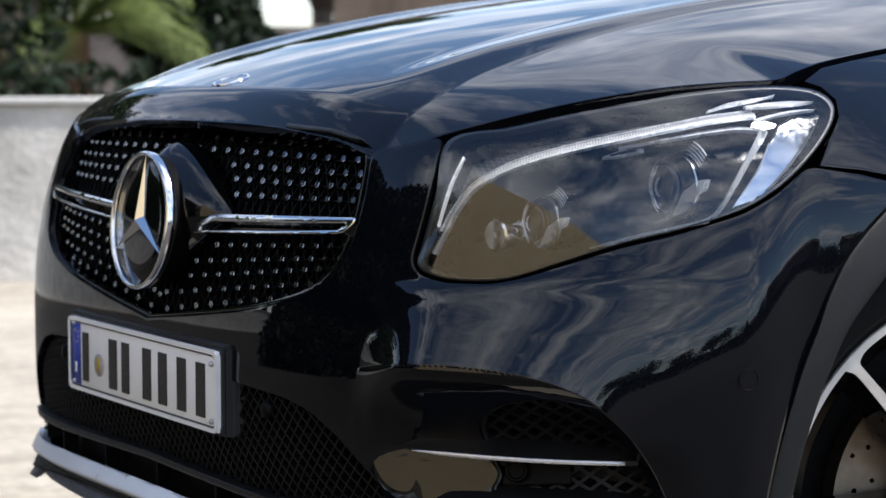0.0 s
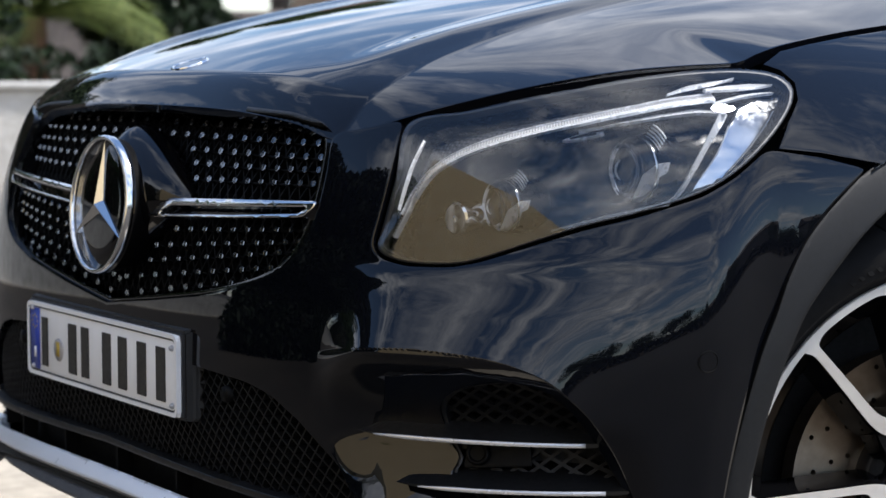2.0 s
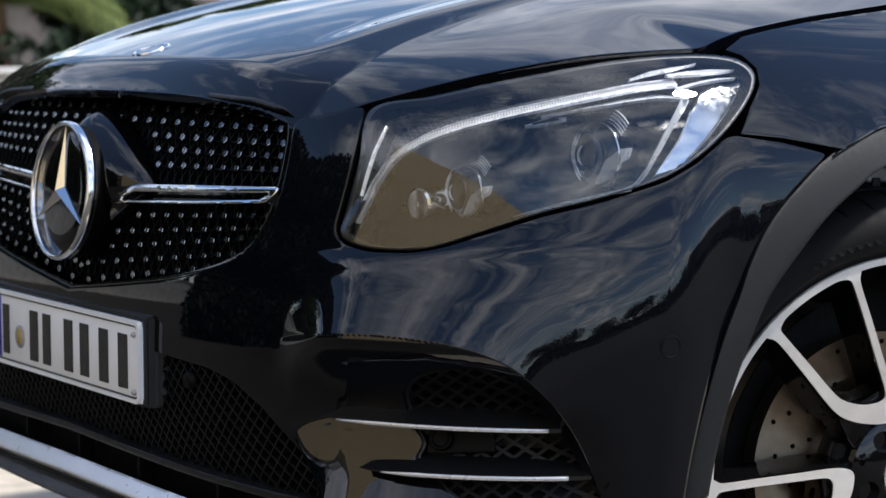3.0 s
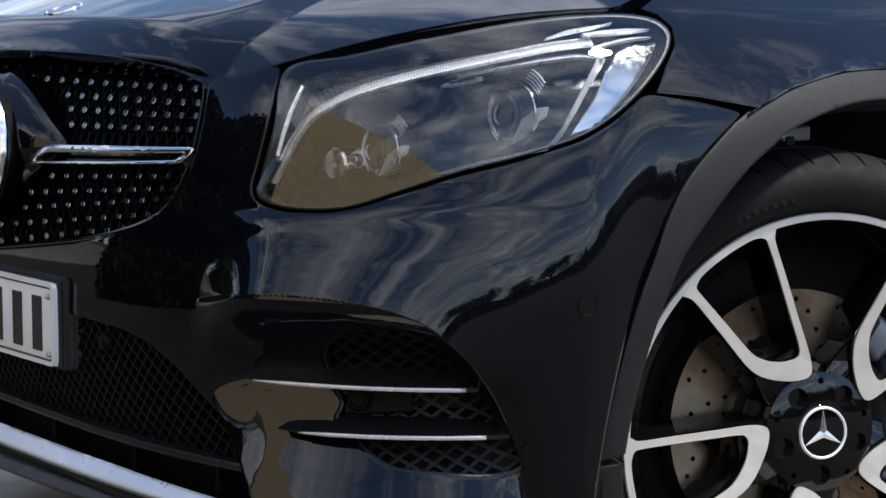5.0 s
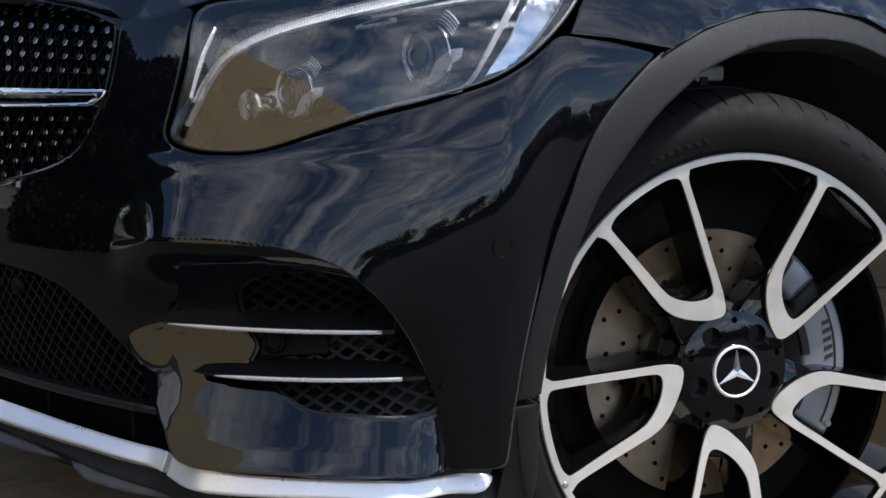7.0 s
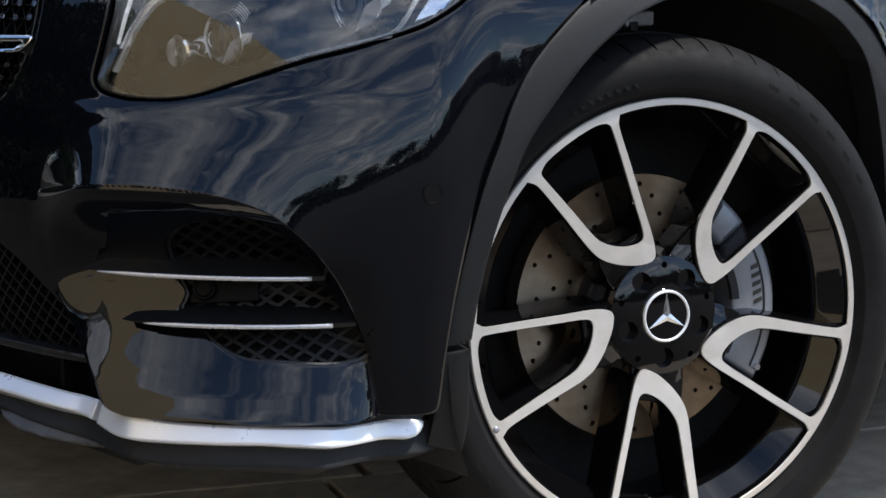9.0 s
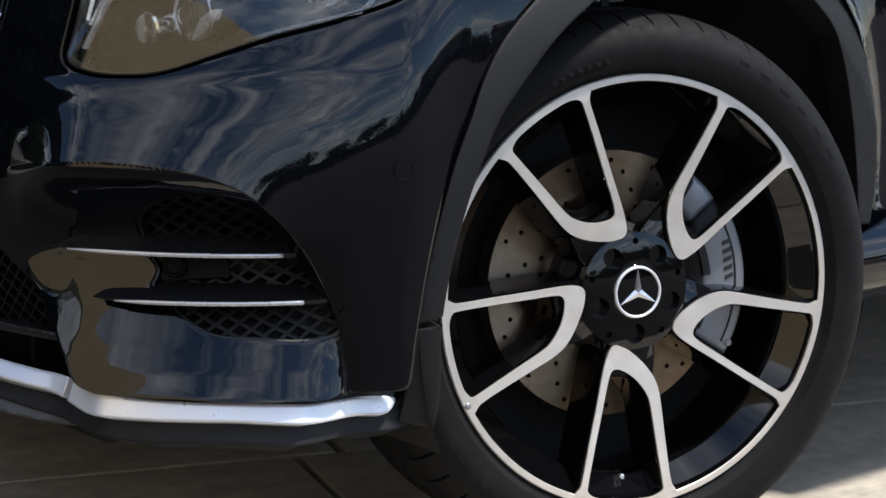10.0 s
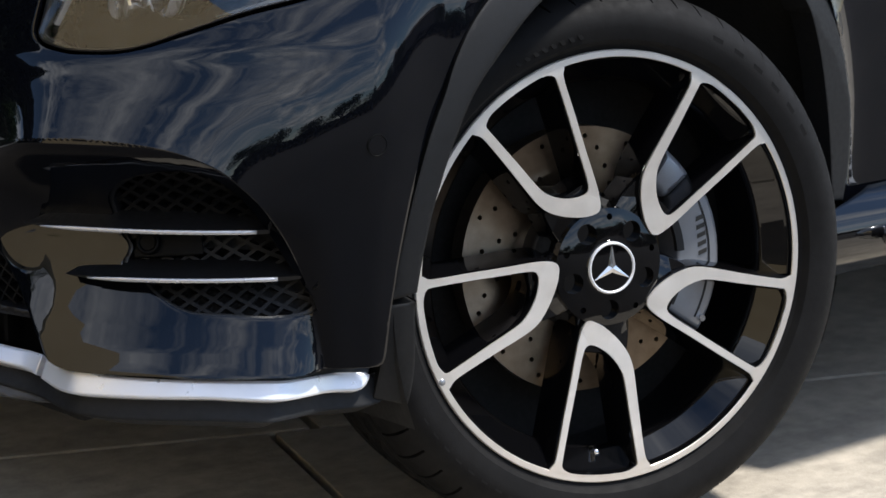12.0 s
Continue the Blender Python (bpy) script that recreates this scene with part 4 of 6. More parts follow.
# each row of studs: angle and height at two studs, and the count of steps between them
PIN_ROWS = [(0.15, 0.8350, 25.31, 0.8320, 10), (6.34, 0.8161, 26.61, 0.8140, 9), (5.72, 0.7960, 27.27, 0.7957, 10), (7.21, 0.7770, 27.36, 0.7790, 10), (8.18, 0.7560, 27.18, 0.7617, 10),
            (6.94, 0.6829, 25.95, 0.7018, 9), (8.93, 0.6627, 25.64, 0.6851, 8), (8.28, 0.6411, 26.90, 0.6740, 9), (7.00, 0.6172, 24.51, 0.6505, 8), (7.51, 0.5957, 25.41, 0.6376, 8)]
for ua, za, ub, zb, n in PIN_ROWS:
    ya, yb = y_of(ua, za), y_of(ub, zb)
    pitch = (yb - ya) / n
    for k in range(-int(ya / pitch), n + 4):
        f = k / n
        y = ya + (yb - ya) * (f + 0.18 * f * (1 - f))
        z = za + (zb - za) * (y - ya) / (yb - ya)
        uu_ = np.linspace(0.0, 34.0, 341)
        u = float(np.interp(y, -base(uu_, np.full(341, z))[:, 1], uu_))
        q = np.array([[u * K, z]])
        if not inside(inner, q)[0] or gap_to(inner, q)[0] < 0.0045:
            continue
        if (y / 0.165) ** 2 + ((z - 0.735) / 0.075) ** 2 < 1 or math.hypot(y, z - 0.70) < 0.09:
            continue
        pin_at(u, z)
        if y > 0.004:
            pin_at(-u, z)

# louvre bars each side of the badge
SLAT = [(5.8, 0.6975), (7.27, 0.7085), (9.6, 0.7215), (10.4, 0.7228), (20.93, 0.7300), (29.2, 0.7349), (29.5, 0.7335), (29.35, 0.7271), (28.56, 0.7160), (27.9, 0.7140), (20.05, 0.7060), (12.0, 0.6995), (6.1, 0.6950)]
SLAT_IN = [(8.5, 0.7010), (9.0, 0.7065), (10.2, 0.7130), (21.16, 0.7215), (28.55, 0.7275), (28.5, 0.7240), (27.9, 0.7182), (20.0, 0.7092), (10.4, 0.7010)]
for sgn in (1, -1):
    loop = straight(np.array(uz(SLAT)) * [sgn, 1], 0.008)
    hole = straight(np.array(uz(SLAT_IN)) * [sgn, 1], 0.008)
    if sgn < 0:
        loop, hole = loop[::-1], hole[::-1]
    panel("louvre_frame", loop, [hole], set_back(hull, 0.004), 0.006, POLISHED, grille, 0.016, label="chrome louvre frame", edge=0.9)
    mid = hole.mean(0)
    panel("louvre_inset", mid + (hole - mid) * 1.04, [], set_back(hull, -0.022), 0.02, GLOSS, grille, 0.0)

# badge pod and three-rayed badge, as plain shapes
pod = bmesh.new()
bmesh.ops.create_uvsphere(pod, u_segments=40, v_segments=24, radius=1.0)
for q in pod.verts:
    w = 0.105 + 0.045 * abs(q.co.y) ** 0.5
    q.co = Vector((-0.672 + 0.064 * q.co.x, 0.165 * q.co.y, 0.720 + (0.100 - 0.056 * min(1.0, abs(q.co.y)) ** 1.2) * q.co.z))
part("badge_pod", pod, GLOSS, grille, "black pod behind the badge")
badge = empty("badge", car)
tagged(badge, label="large chrome ringed round badge with three rays")
bz = Matrix.Rotation(radians(-90), 4, "Z") @ Matrix.Rotation(radians(-6), 4, "X")
bz.translation = (-0.741, 0.0, 0.707)
badge.matrix_basis = bz
part("badge_glass", lathe([(0.0, 0.000), (0.060, 0.0005), (0.094, 0.003), (0.098, 0.010)], 72), GLOSS, badge, "dark glossy badge disc")
part("badge_back", lathe([(0.0978, 0.009), (0.0955, 0.02), (0.088, 0.05)], 64), WEB, badge)
part("badge_ring", lathe([(0.0918, 0.004), (0.0921, -0.003), (0.0935, -0.0055), (0.0970, -0.0055), (0.0990, -0.003), (0.0995, 0.004)], 96), POLISHED, badge, "chrome ring")
for k in range(3):
    part("badge_ray", ray_mesh(0.092, 0.0108, -0.001, 0.009, radians(90 + 120 * k)), POLISHED, badge, smooth=False)

# ---------------------------------------------------------------- number plate
plate = empty("number_plate", car)
tagged(plate, label="white number plate with a blue end band")
PX_ = -0.747
part("plate_sheet", box(PX_, PX_ + 0.004, -0.260, 0.260, 0.436, 0.546, 0.0015), WHITE, plate)


def rect(y0, y1, z0, z1, x0, x1, bevel=0.0):
    return box(x0, x1, min(y0, y1), max(y0, y1), z0, z1, bevel)


def frame_bm(y, z, w, x0, x1, zc):
    bm = bmesh.new()
    outer = [(-y, -z), (y, -z), (y, z), (-y, z)]

    def corner(r, c):
        pts = []
        for (sx, sz), a0 in (((1, -1), -90), ((1, 1), 0), ((-1, 1), 90), ((-1, -1), 180)):
            for j in range(6):
                a = radians(a0 + 18 * j)
                pts.append((sx * (c[0] - r) + r * math.cos(a), sz * (c[1] - r) + r * math.sin(a)))
        return pts
    a, b = corner(0.010, (y, z)), corner(0.0075, (y - w, z - w))
    rows = [[bm.verts.new((x, p, zc + q)) for p, q in loop] for loop, x in ((a, x1), (a, x0), (b, x0), (b, x1))]
    for r in range(3):
        for i in range(24):
            j = (i + 1) % 24
            bm.faces.new((rows[r][i], rows[r][j], rows[r + 1][j], rows[r + 1][i]))
    bmesh.ops.recalc_face_normals(bm, faces=bm.faces)
    return bm


part("plate_edge", frame_bm(0.2605, 0.0555, 0.0055, PX_ - 0.003, PX_ + 0.004, 0.491), WHITE, plate, "pale raised edge", smooth=False)
part("plate_line", frame_bm(0.2545, 0.0495, 0.0022, PX_ - 0.0014, PX_, 0.491), INK, plate, "thin dark border line", smooth=False)
part("plate_band", rect(0.2515, 0.2165, 0.4445, 0.5375, PX_ - 0.0010, PX_), BLUE, plate, "blue end band")
for i in range(8):
    a = radians(45 * i)
    part("band_mark", rect(0.234 + 0.010 * math.cos(a) - 0.0014, 0.234 + 0.010 * math.cos(a) + 0.0014, 0.517 + 0.010 * math.sin(a) - 0.0014, 0.517 + 0.010 * math.sin(a) + 0.0014, PX_ - 0.0014, PX_), GOLD, plate)
part("band_mark", rect(0.238, 0.230, 0.462, 0.478, PX_ - 0.0014, PX_), WHITE, plate)
for yc, w in ((0.196, 0.030), (0.092, 0.036), (0.046, 0.034), (-0.030, 0.036), (-0.084, 0.036), (-0.147, 0.036), (-0.208, 0.036)):
    part("plate_bar", rect(yc - w / 2 + 0.004, yc + w / 2 - 0.004, 0.452, 0.526, PX_ - 0.0022, PX_, 0.0008), INK, plate, smooth=False)
bm = lathe([(0.0, -0.0016), (0.0165, -0.0016), (0.0175, 0.001)], 32)
bmesh.ops.rotate(bm, verts=bm.verts, matrix=Matrix.Rotation(radians(-90), 3, "Z"))
bmesh.ops.translate(bm, verts=bm.verts, vec=(PX_, 0.145, 0.482))
part("plate_seal", bm, SEAL, plate)
part("seal_mark", rect(0.139, 0.151, 0.472, 0.494, PX_ - 0.0024, PX_), GOLD, plate)
for y, z in ((0.240, 0.537), (0.240, 0.448), (-0.243, 0.528), (-0.243, 0.450)):
    bm = lathe([(0.0, -0.0042), (0.0026, -0.0036), (0.0040, -0.001), (0.0042, 0.001)], 16)
    bmesh.ops.rotate(bm, verts=bm.verts, matrix=Matrix.Rotation(radians(-90), 3, "Z"))
    bmesh.ops.translate(bm, verts=bm.verts, vec=(PX_ - 0.001, y, z))
    part("plate_screw", bm, SEAL, plate)
holder = bmesh.new()
sec = [(PX_ + 0.004, 0.268, 0.432, 0.552), (PX_ + 0.020, 0.272, 0.430, 0.556), (PX_ + 0.055, 0.288, 0.432, 0.562), (PX_ + 0.10, 0.30, 0.43, 0.565)]
rows = [[holder.verts.new((x, s * y, z)) for s, z in ((1, z0), (-1, z0), (-1, z1), (1, z1))] for x, y, z0, z1 in sec]
for a, b in zip(rows, rows[1:]):
    for i in range(4):
        holder.faces.new((a[i], a[(i + 1) % 4], b[(i + 1) % 4], b[i]))
holder.faces.new(rows[0])
bmesh.ops.recalc_face_normals(holder, faces=holder.faces)
bmesh.ops.bevel(holder, geom=holder.edges[:], offset=0.004, segments=2, affect="EDGES")
part("plate_holder", holder, SATIN, car, "black plastic number plate holder", smooth=False)

# ---------------------------------------------------------------- lower air intake and lip
LOW = [(0.0, 0.372), (14.0, 0.367), (29.7, 0.358), (36.4, 0.353), (36.2, 0.364), (33.5, 0.416), (30.1, 0.459), (26.8, 0.488), (23.8, 0.499), (18.0, 0.505), (10.0, 0.510), (0.0, 0.512)]
low_loop = closed_both(LOW, 0.01)
low = empty("lower_intake", car)
tagged(low, label="black diamond mesh lower air intake")
lattice("intake_mesh", low_loop, set_back(hull, -0.010), 0.0132, (60, -38), 0.0011, 0.014, MESH, low)
panel("intake_back", low_loop, [], set_back(hull, -0.055), 0.03, DARK, low, 0.0)
bar_loop = closed_both([(0.0, 0.364), (14.0, 0.359), (29.7, 0.350), (37.2, 0.345), (36.8, 0.355), (29.7, 0.360), (14.0, 0.369), (0.0, 0.374)], 0.01)
panel("intake_bar", bar_loop, [], set_back(hull, 0.004), 0.012, SATIN, low, 0.03, edge=1.2)
slot = closed_both([(0.0, 0.272), (22.0, 0.272), (30.5, 0.270), (39.0, 0.268), (37.4, 0.347), (29.7, 0.352), (14.0, 0.360), (0.0, 0.364)], 0.01)
panel("slot_back", slot, [], set_back(hull, -0.035), 0.02, WEB, low, 0.0)
for u in (-24.0, -12.0, 0.0, 12.0, 24.0, 33.0, -33.0):
    p, n = on_hull(u, 0.33, -0.02)
    bm = box(-0.012, 0.012, -0.003, 0.003, -0.024, 0.022)
    bmesh.ops.rotate(bm, verts=bm.verts, matrix=Matrix.Rotation(math.atan2(n.y, n.x), 3, "Z"))
    bmesh.ops.translate(bm, verts=bm.verts, vec=p)
    part("slot_web", bm, WEB, low, smooth=False)
for sgn in (1, -1):
    p, n = on_hull(sgn * 21.0, 0.478, -0.004)
    bm = lathe([(0.0, -0.002), (0.0105, -0.001), (0.0115, 0.006)], 28)
    q = n.to_track_quat("-Y", "Z").to_matrix().to_4x4()
    q.translation = p
    bmesh.ops.transform(bm, verts=bm.verts, matrix=q)
    part("parking_sensor", bm, WEB, car)
    p, n = on_skin(sgn * 60.45, 0.563)
    q = n.to_track_quat("-Y", "Z").to_matrix().to_4x4()
    q.translation = p
    for prof, mat in (([(0.0, -0.0006), (0.0112, -0.0004), (0.0116, 0.003)], PAINT), ([(0.0117, 0.003), (0.0119, -0.0004), (0.0124, -0.0007), (0.0131, -0.0005), (0.0133, 0.003)], WEB)):
        bm = lathe(prof, 40)
        bmesh.ops.transform(bm, verts=bm.verts, matrix=q)
        creased(part("parking_sensor", bm, mat, car), 30)

# silver lip: centre piece and ends, with the black apron below
def lip_surf(s, z):
    u = s / K
    a = np.abs(u)
    p = base(u, z)
    top_ = np.interp(a, [0, 16, 23.4, 29.6, 34.7, 39, 41, 45.6, 53.4, 61], [0.327, 0.3245, 0.321, 0.3125, 0.304, 0.302, 0.2985, 0.294, 0.290, 0.276])
    d = 0.006 - 0.001 * (1 - sstep(20, 40, a)) + np.where(u > 0, 1.0, 0.2) * 0.050 * sstep(35, 41, a) * (1 - sstep(54, 59, a)) + (0.98 - 0.36 * sstep(30, 41, a)) * np.clip(top_ - z, -0.01, 0.06)
    n = p - np.array([0.35, 0, 0]) * 1.0
    n[..., 2] = 0
    n /= np.linalg.norm(n, axis=-1)[..., None]
    return p + n * d[..., None]


LIP = [(0.0, 0.307), (10.0, 0.3055), (16.0, 0.304), (23.5, 0.3005), (29.6, 0.2945), (34.9, 0.2850), (36.6, 0.281), (39.4, 0.2735), (41.7, 0.2725), (49.5, 0.2725), (57.4, 0.2625), (60.5, 0.2565), (61.4, 0.2768), (53.4, 0.290), (45.6, 0.294), (41.6, 0.2965), (41.0, 0.306),
       (37.5, 0.3035), (34.7, 0.3045), (29.6, 0.3125), (23.4, 0.3205), (16.0, 0.3245), (10.0, 0.326), (0.0, 0.327)]
lip = closed_both(LIP, 0.008)
cut = 37.1 * K
panel("lip_centre", straight(lip[np.abs(lip[:, 0]) <= cut - 0.0006], 0.01), [], lip_surf, 0.012, SATIN_CHROME, car, 0.02, label="brushed silver front lip", edge=1.0)
for sgn in (1, -1):
    q = lip[lip[:, 0] * sgn > cut + 0.0006]
    panel("lip_end", straight(q, 0.01), [], lip_surf, 0.010, SATIN_CHROME, car, 0.02, label="brushed silver lip end", edge=1.0)
    # black step between the lip and the bumper above it
    step_ = straight(np.array(uz([(41.3, 0.290), (45.6, 0.286), (53.4, 0.282), (61.0, 0.270), (61.5, 0.292), (53.0, 0.303), (46.0, 0.3075), (40.6, 0.308)])) * [sgn, 1], 0.01)
    panel("lip_step", step_ if sgn > 0 else step_[::-1], [], set_back(lip_surf, -0.005), 0.010, SATIN, car, 0.02, edge=1.0)
apron = closed_both([(0.0, 0.304), (16.0, 0.301), (26.0, 0.289), (33.0, 0.270), (38.0, 0.254), (43.3, 0.250), (49.5, 0.250), (57.4, 0.242), (61.5, 0.240), (63.2, 0.246), (63.2, 0.285), (60.5, 0.272), (41.0, 0.282), (35.0, 0.292), (30.0, 0.299), (0.0, 0.312)], 0.012)
panel("apron", apron, [], set_back(lip_surf, -0.014), 0.014, CLAD, car, 0.05, label="matt black lower apron")
skid = closed_both([(0.0, 0.280), (16.0, 0.2795), (23.5, 0.2790), (26.5, 0.2795), (26.3, 0.2825), (22.0, 0.2915), (15.7, 0.2935), (0.0, 0.295)], 0.008)
panel("skid_plate", skid + [0, 0.004], [], set_back(lip_surf, -0.022), 0.012, SKID, car, 0.01, label="dull silver underside plate", edge=0.8)
for sgn in (1, -1):
    q = straight(np.array(uz([(29.7, 0.2695), (35.7, 0.2585), (39.0, 0.2625), (36.6, 0.2690), (32.4, 0.2795), (27.8, 0.2865), (28.3, 0.2785)])) * [sgn, 1], 0.008)
    panel("skid_plate", (q if sgn > 0 else q[::-1]) - [0, 0.004], [], set_back(lip_surf, -0.018), 0.012, SKID, car, 0.01, edge=0.8)

# ---------------------------------------------------------------- side intakes with blades
for sgn in (1, -1):
    loop = intake_l if sgn > 0 else intake_r
    unit = empty("side_intake", car)
    tagged(unit, label="black mesh side intake with two silver-edged blades")
    mid = loop.mean(0)
    inner_loop = mid + (loop - mid) * 1.02
    panel("intake_back", inner_loop, [], set_back(skin, -0.036), 0.008, MESH, unit, 0.0)
    lattice("intake_mesh", inner_loop, set_back(skin, -0.012), 0.0135, (36, -28) if sgn > 0 else (144, 208), 0.0019, 0.010, MESH, unit)
    panel("intake_rim", mid + (loop - mid) * 1.015, [mid + (loop - mid) * 0.955], set_back(skin, -0.004), 0.01, SATIN, unit, 0.02)
    for zt, u0, u1, uc, zr, o0, o1 in ((0.4660, 36.0, 54.7, 37.25, 0.4644, 0.007, 0.010), (0.4109, 39.4, 56.3, 40.75, 0.4101, 0.015, 0.012)):
        top, verts, faces = [], [], []
        n = 40
        for i in range(n + 1):
            f = i / n
            u = u0 + (u1 - u0) * f
            z = zt + (zr - zt) * f + 0.006 * f * (1 - f)
            w = min(1.0, f * 6.0) ** 0.7 * (1.0 if f < 0.9 else 1 - 0.5 * (f - 0.9) / 0.1)
            ob_ = o0 + o1 * math.sin(math.pi * min(0.98, 0.10 + f * 0.86)) ** 0.5 if sgn > 0 else -0.012
            p, nv = on_hull(sgn * u, z, ob_)
            b, _ = on_hull(sgn * u, z + 0.020 * w, -0.055 * w)
            lo = z - 0.0052 * w
            c, _ = on_hull(sgn * u, lo, ob_ - 0.001)
            d, _ = on_hull(sgn * u, lo - 0.001, -0.055 * w)
            verts += [p, b, d, c]
            if u0 + (u1 - u0) * f >= uc:
                top.append((u, z, ob_))
        for i in range(n):
            for r in range(4):
                r2 = (r + 1) % 4
                faces.append((4 * i + r, 4 * i + r2, 4 * i + 4 + r2, 4 * i + 4 + r))
        faces += [(3, 2, 1, 0), (4 * n, 4 * n + 1, 4 * n + 2, 4 * n + 3)]
        blade = linked("blade", mesh_of("blade", verts, faces if sgn > 0 else [f[::-1] for f in faces]), SATIN, unit, "black plastic blade")
        path = []
        for u, z, o in top:
            if u > u1 - 2.3:
                break
            p, _ = on_hull(sgn * u, z - 0.0022, o + 0.0012)
            path.append(p)
        m = len(path)
        wid = [0.0027 * min(1.0, 0.35 + 4.0 * i / m) for i in range(m)]
        part("blade_edge", sweep(path, wid, [(0.6 * a, b) for a, b in circle(10)]), TRIM, blade, "thin bright silver edge")
    # round sensor and its flat carrier
    p, nv = on_skin(sgn * 44.6, 0.4445, 0.002)
    q = nv.to_track_quat("-Y", "Z").to_matrix().to_4x4()
    q.translation = p
    for prof, mat in (([(0.0, 0.001), (0.0095, 0.0), (0.010, -0.002), (0.0125, -0.003), (0.0145, -0.001), (0.015, 0.012)], WEB), ([(0.0, 0.0002), (0.009, -0.0006)], WEB)):
        bm = lathe(prof, 36)
        bmesh.ops.transform(bm, verts=bm.verts, matrix=q)
        part("round_sensor", bm, mat, unit)
    carrier = straight(np.array(uz([(43.6, 0.428), (48.6, 0.4325), (48.4, 0.4585), (43.7, 0.4605)])) * [sgn, 1], 0.01)
    panel("sensor_carrier", carrier if sgn > 0 else carrier[::-1], [], set_back(skin, -0.004), 0.012, WEB, unit, 0.012)

# ---------------------------------------------------------------- headlamps
_lamp = spline(uz(LAMP), 0.006, True)


def lens_mat():
    m = bpy.data.materials.new("lamp_cover")
    m.use_nodes = True
    t = m.node_tree
    t.nodes.clear()
    clear, gloss = t.nodes.new("ShaderNodeBsdfTransparent"), t.nodes.new("ShaderNodeBsdfGlossy")
    clear.inputs[0].default_value = (0.93, 0.95, 0.97, 1)
    gloss.inputs["Roughness"].default_value = 0.0
    fres = t.nodes.new("ShaderNodeFresnel")
    fres.inputs[0].default_value = 1.85
    mix = t.nodes.new("ShaderNodeMixShader")
    t.links.new(fres.outputs[0], mix.inputs[0])
    t.links.new(clear.outputs[0], mix.inputs[1])
    t.links.new(gloss.outputs[0], mix.inputs[2])
    t.links.new(mix.outputs[0], t.nodes.new("ShaderNodeOutputMaterial").inputs[0])
    return m


COVER = lens_mat()


def flip(loop, sgn):
    q = np.array(loop) * [sgn, 1]
    return q if sgn > 0 else q[::-1]


def ribbon(name, pts, width, d0, d1, material, parent, sgn, thick=0.006, label=""):
    """A flat band that follows points on the hull (u, z), set back from d0 at its top edge to d1 at the lower."""
    line = spline(uz(pts), 0.005)
    verts, faces = [], []
    n = len(line)
    for i in range(n):
        t = line[min(i + 1, n - 1)] - line[max(i - 1, 0)]
        t /= np.linalg.norm(t)
        s = np.array([-t[1], t[0]])
        w = np.interp(i / (n - 1), np.linspace(0, 1, len(width)), width) if isinstance(width, (list, tuple)) else width
        for k, d in ((0.5, d0), (-0.5, d1), (-0.5, d1 - thick), (0.5, d0 - thick)):
            q = line[i] + s * w * k
            p, _ = on_hull(sgn * q[0] / K, q[1], d)
            verts.append(p)
    for i in range(n - 1):
        for r in range(4):
            r2 = (r + 1) % 4
            f = (4 * i + r, 4 * i + r2, 4 * i + 4 + r2, 4 * i + 4 + r)
            faces.append(f if sgn < 0 else f[::-1])
    end = [(0, 1, 2, 3), (4 * n - 1, 4 * n - 2, 4 * n - 3, 4 * n - 4)]
    faces += end if sgn > 0 else [f[::-1] for f in end]
    return linked(name, mesh_of(name, verts, faces), material, parent, label, smooth=False)


DRL = [(36.55, 0.7005), (37.05, 0.7270), (37.45, 0.7505), (38.3, 0.7760), (39.3, 0.7910), (41.1, 0.8075), (43.25, 0.8205), (45.4, 0.8303), (47.6, 0.8390), (49.8, 0.8465), (52.0, 0.8540), (54.35, 0.8610), (56.8, 0.8680), (59.35, 0.8725), (61.0, 0.8745)]
BEZEL = [(36.9, 0.7720), (37.4, 0.8000), (37.7, 0.8148), (39.6, 0.8263), (43.1, 0.8427), (47.5, 0.8588), (51.0, 0.8687), (54.3, 0.8771), (57.0, 0.8790), (54.3, 0.8700), (52.0, 0.8620), (47.5, 0.8470), (43.2, 0.8285), (41.0, 0.8170), (39.1, 0.8000), (38.1, 0.7850), (37.3, 0.7650)]


def shifted(points, off):
    """A run of hull points moved sideways by off."""
    line = np.array(uz(points))
    t = np.gradient(line, axis=0)
    t /= np.linalg.norm(t, axis=1)[:, None]
    line = line + np.stack([-t[:, 1], t[:, 0]], 1) * off
    return [(a / K, b) for a, b in line]


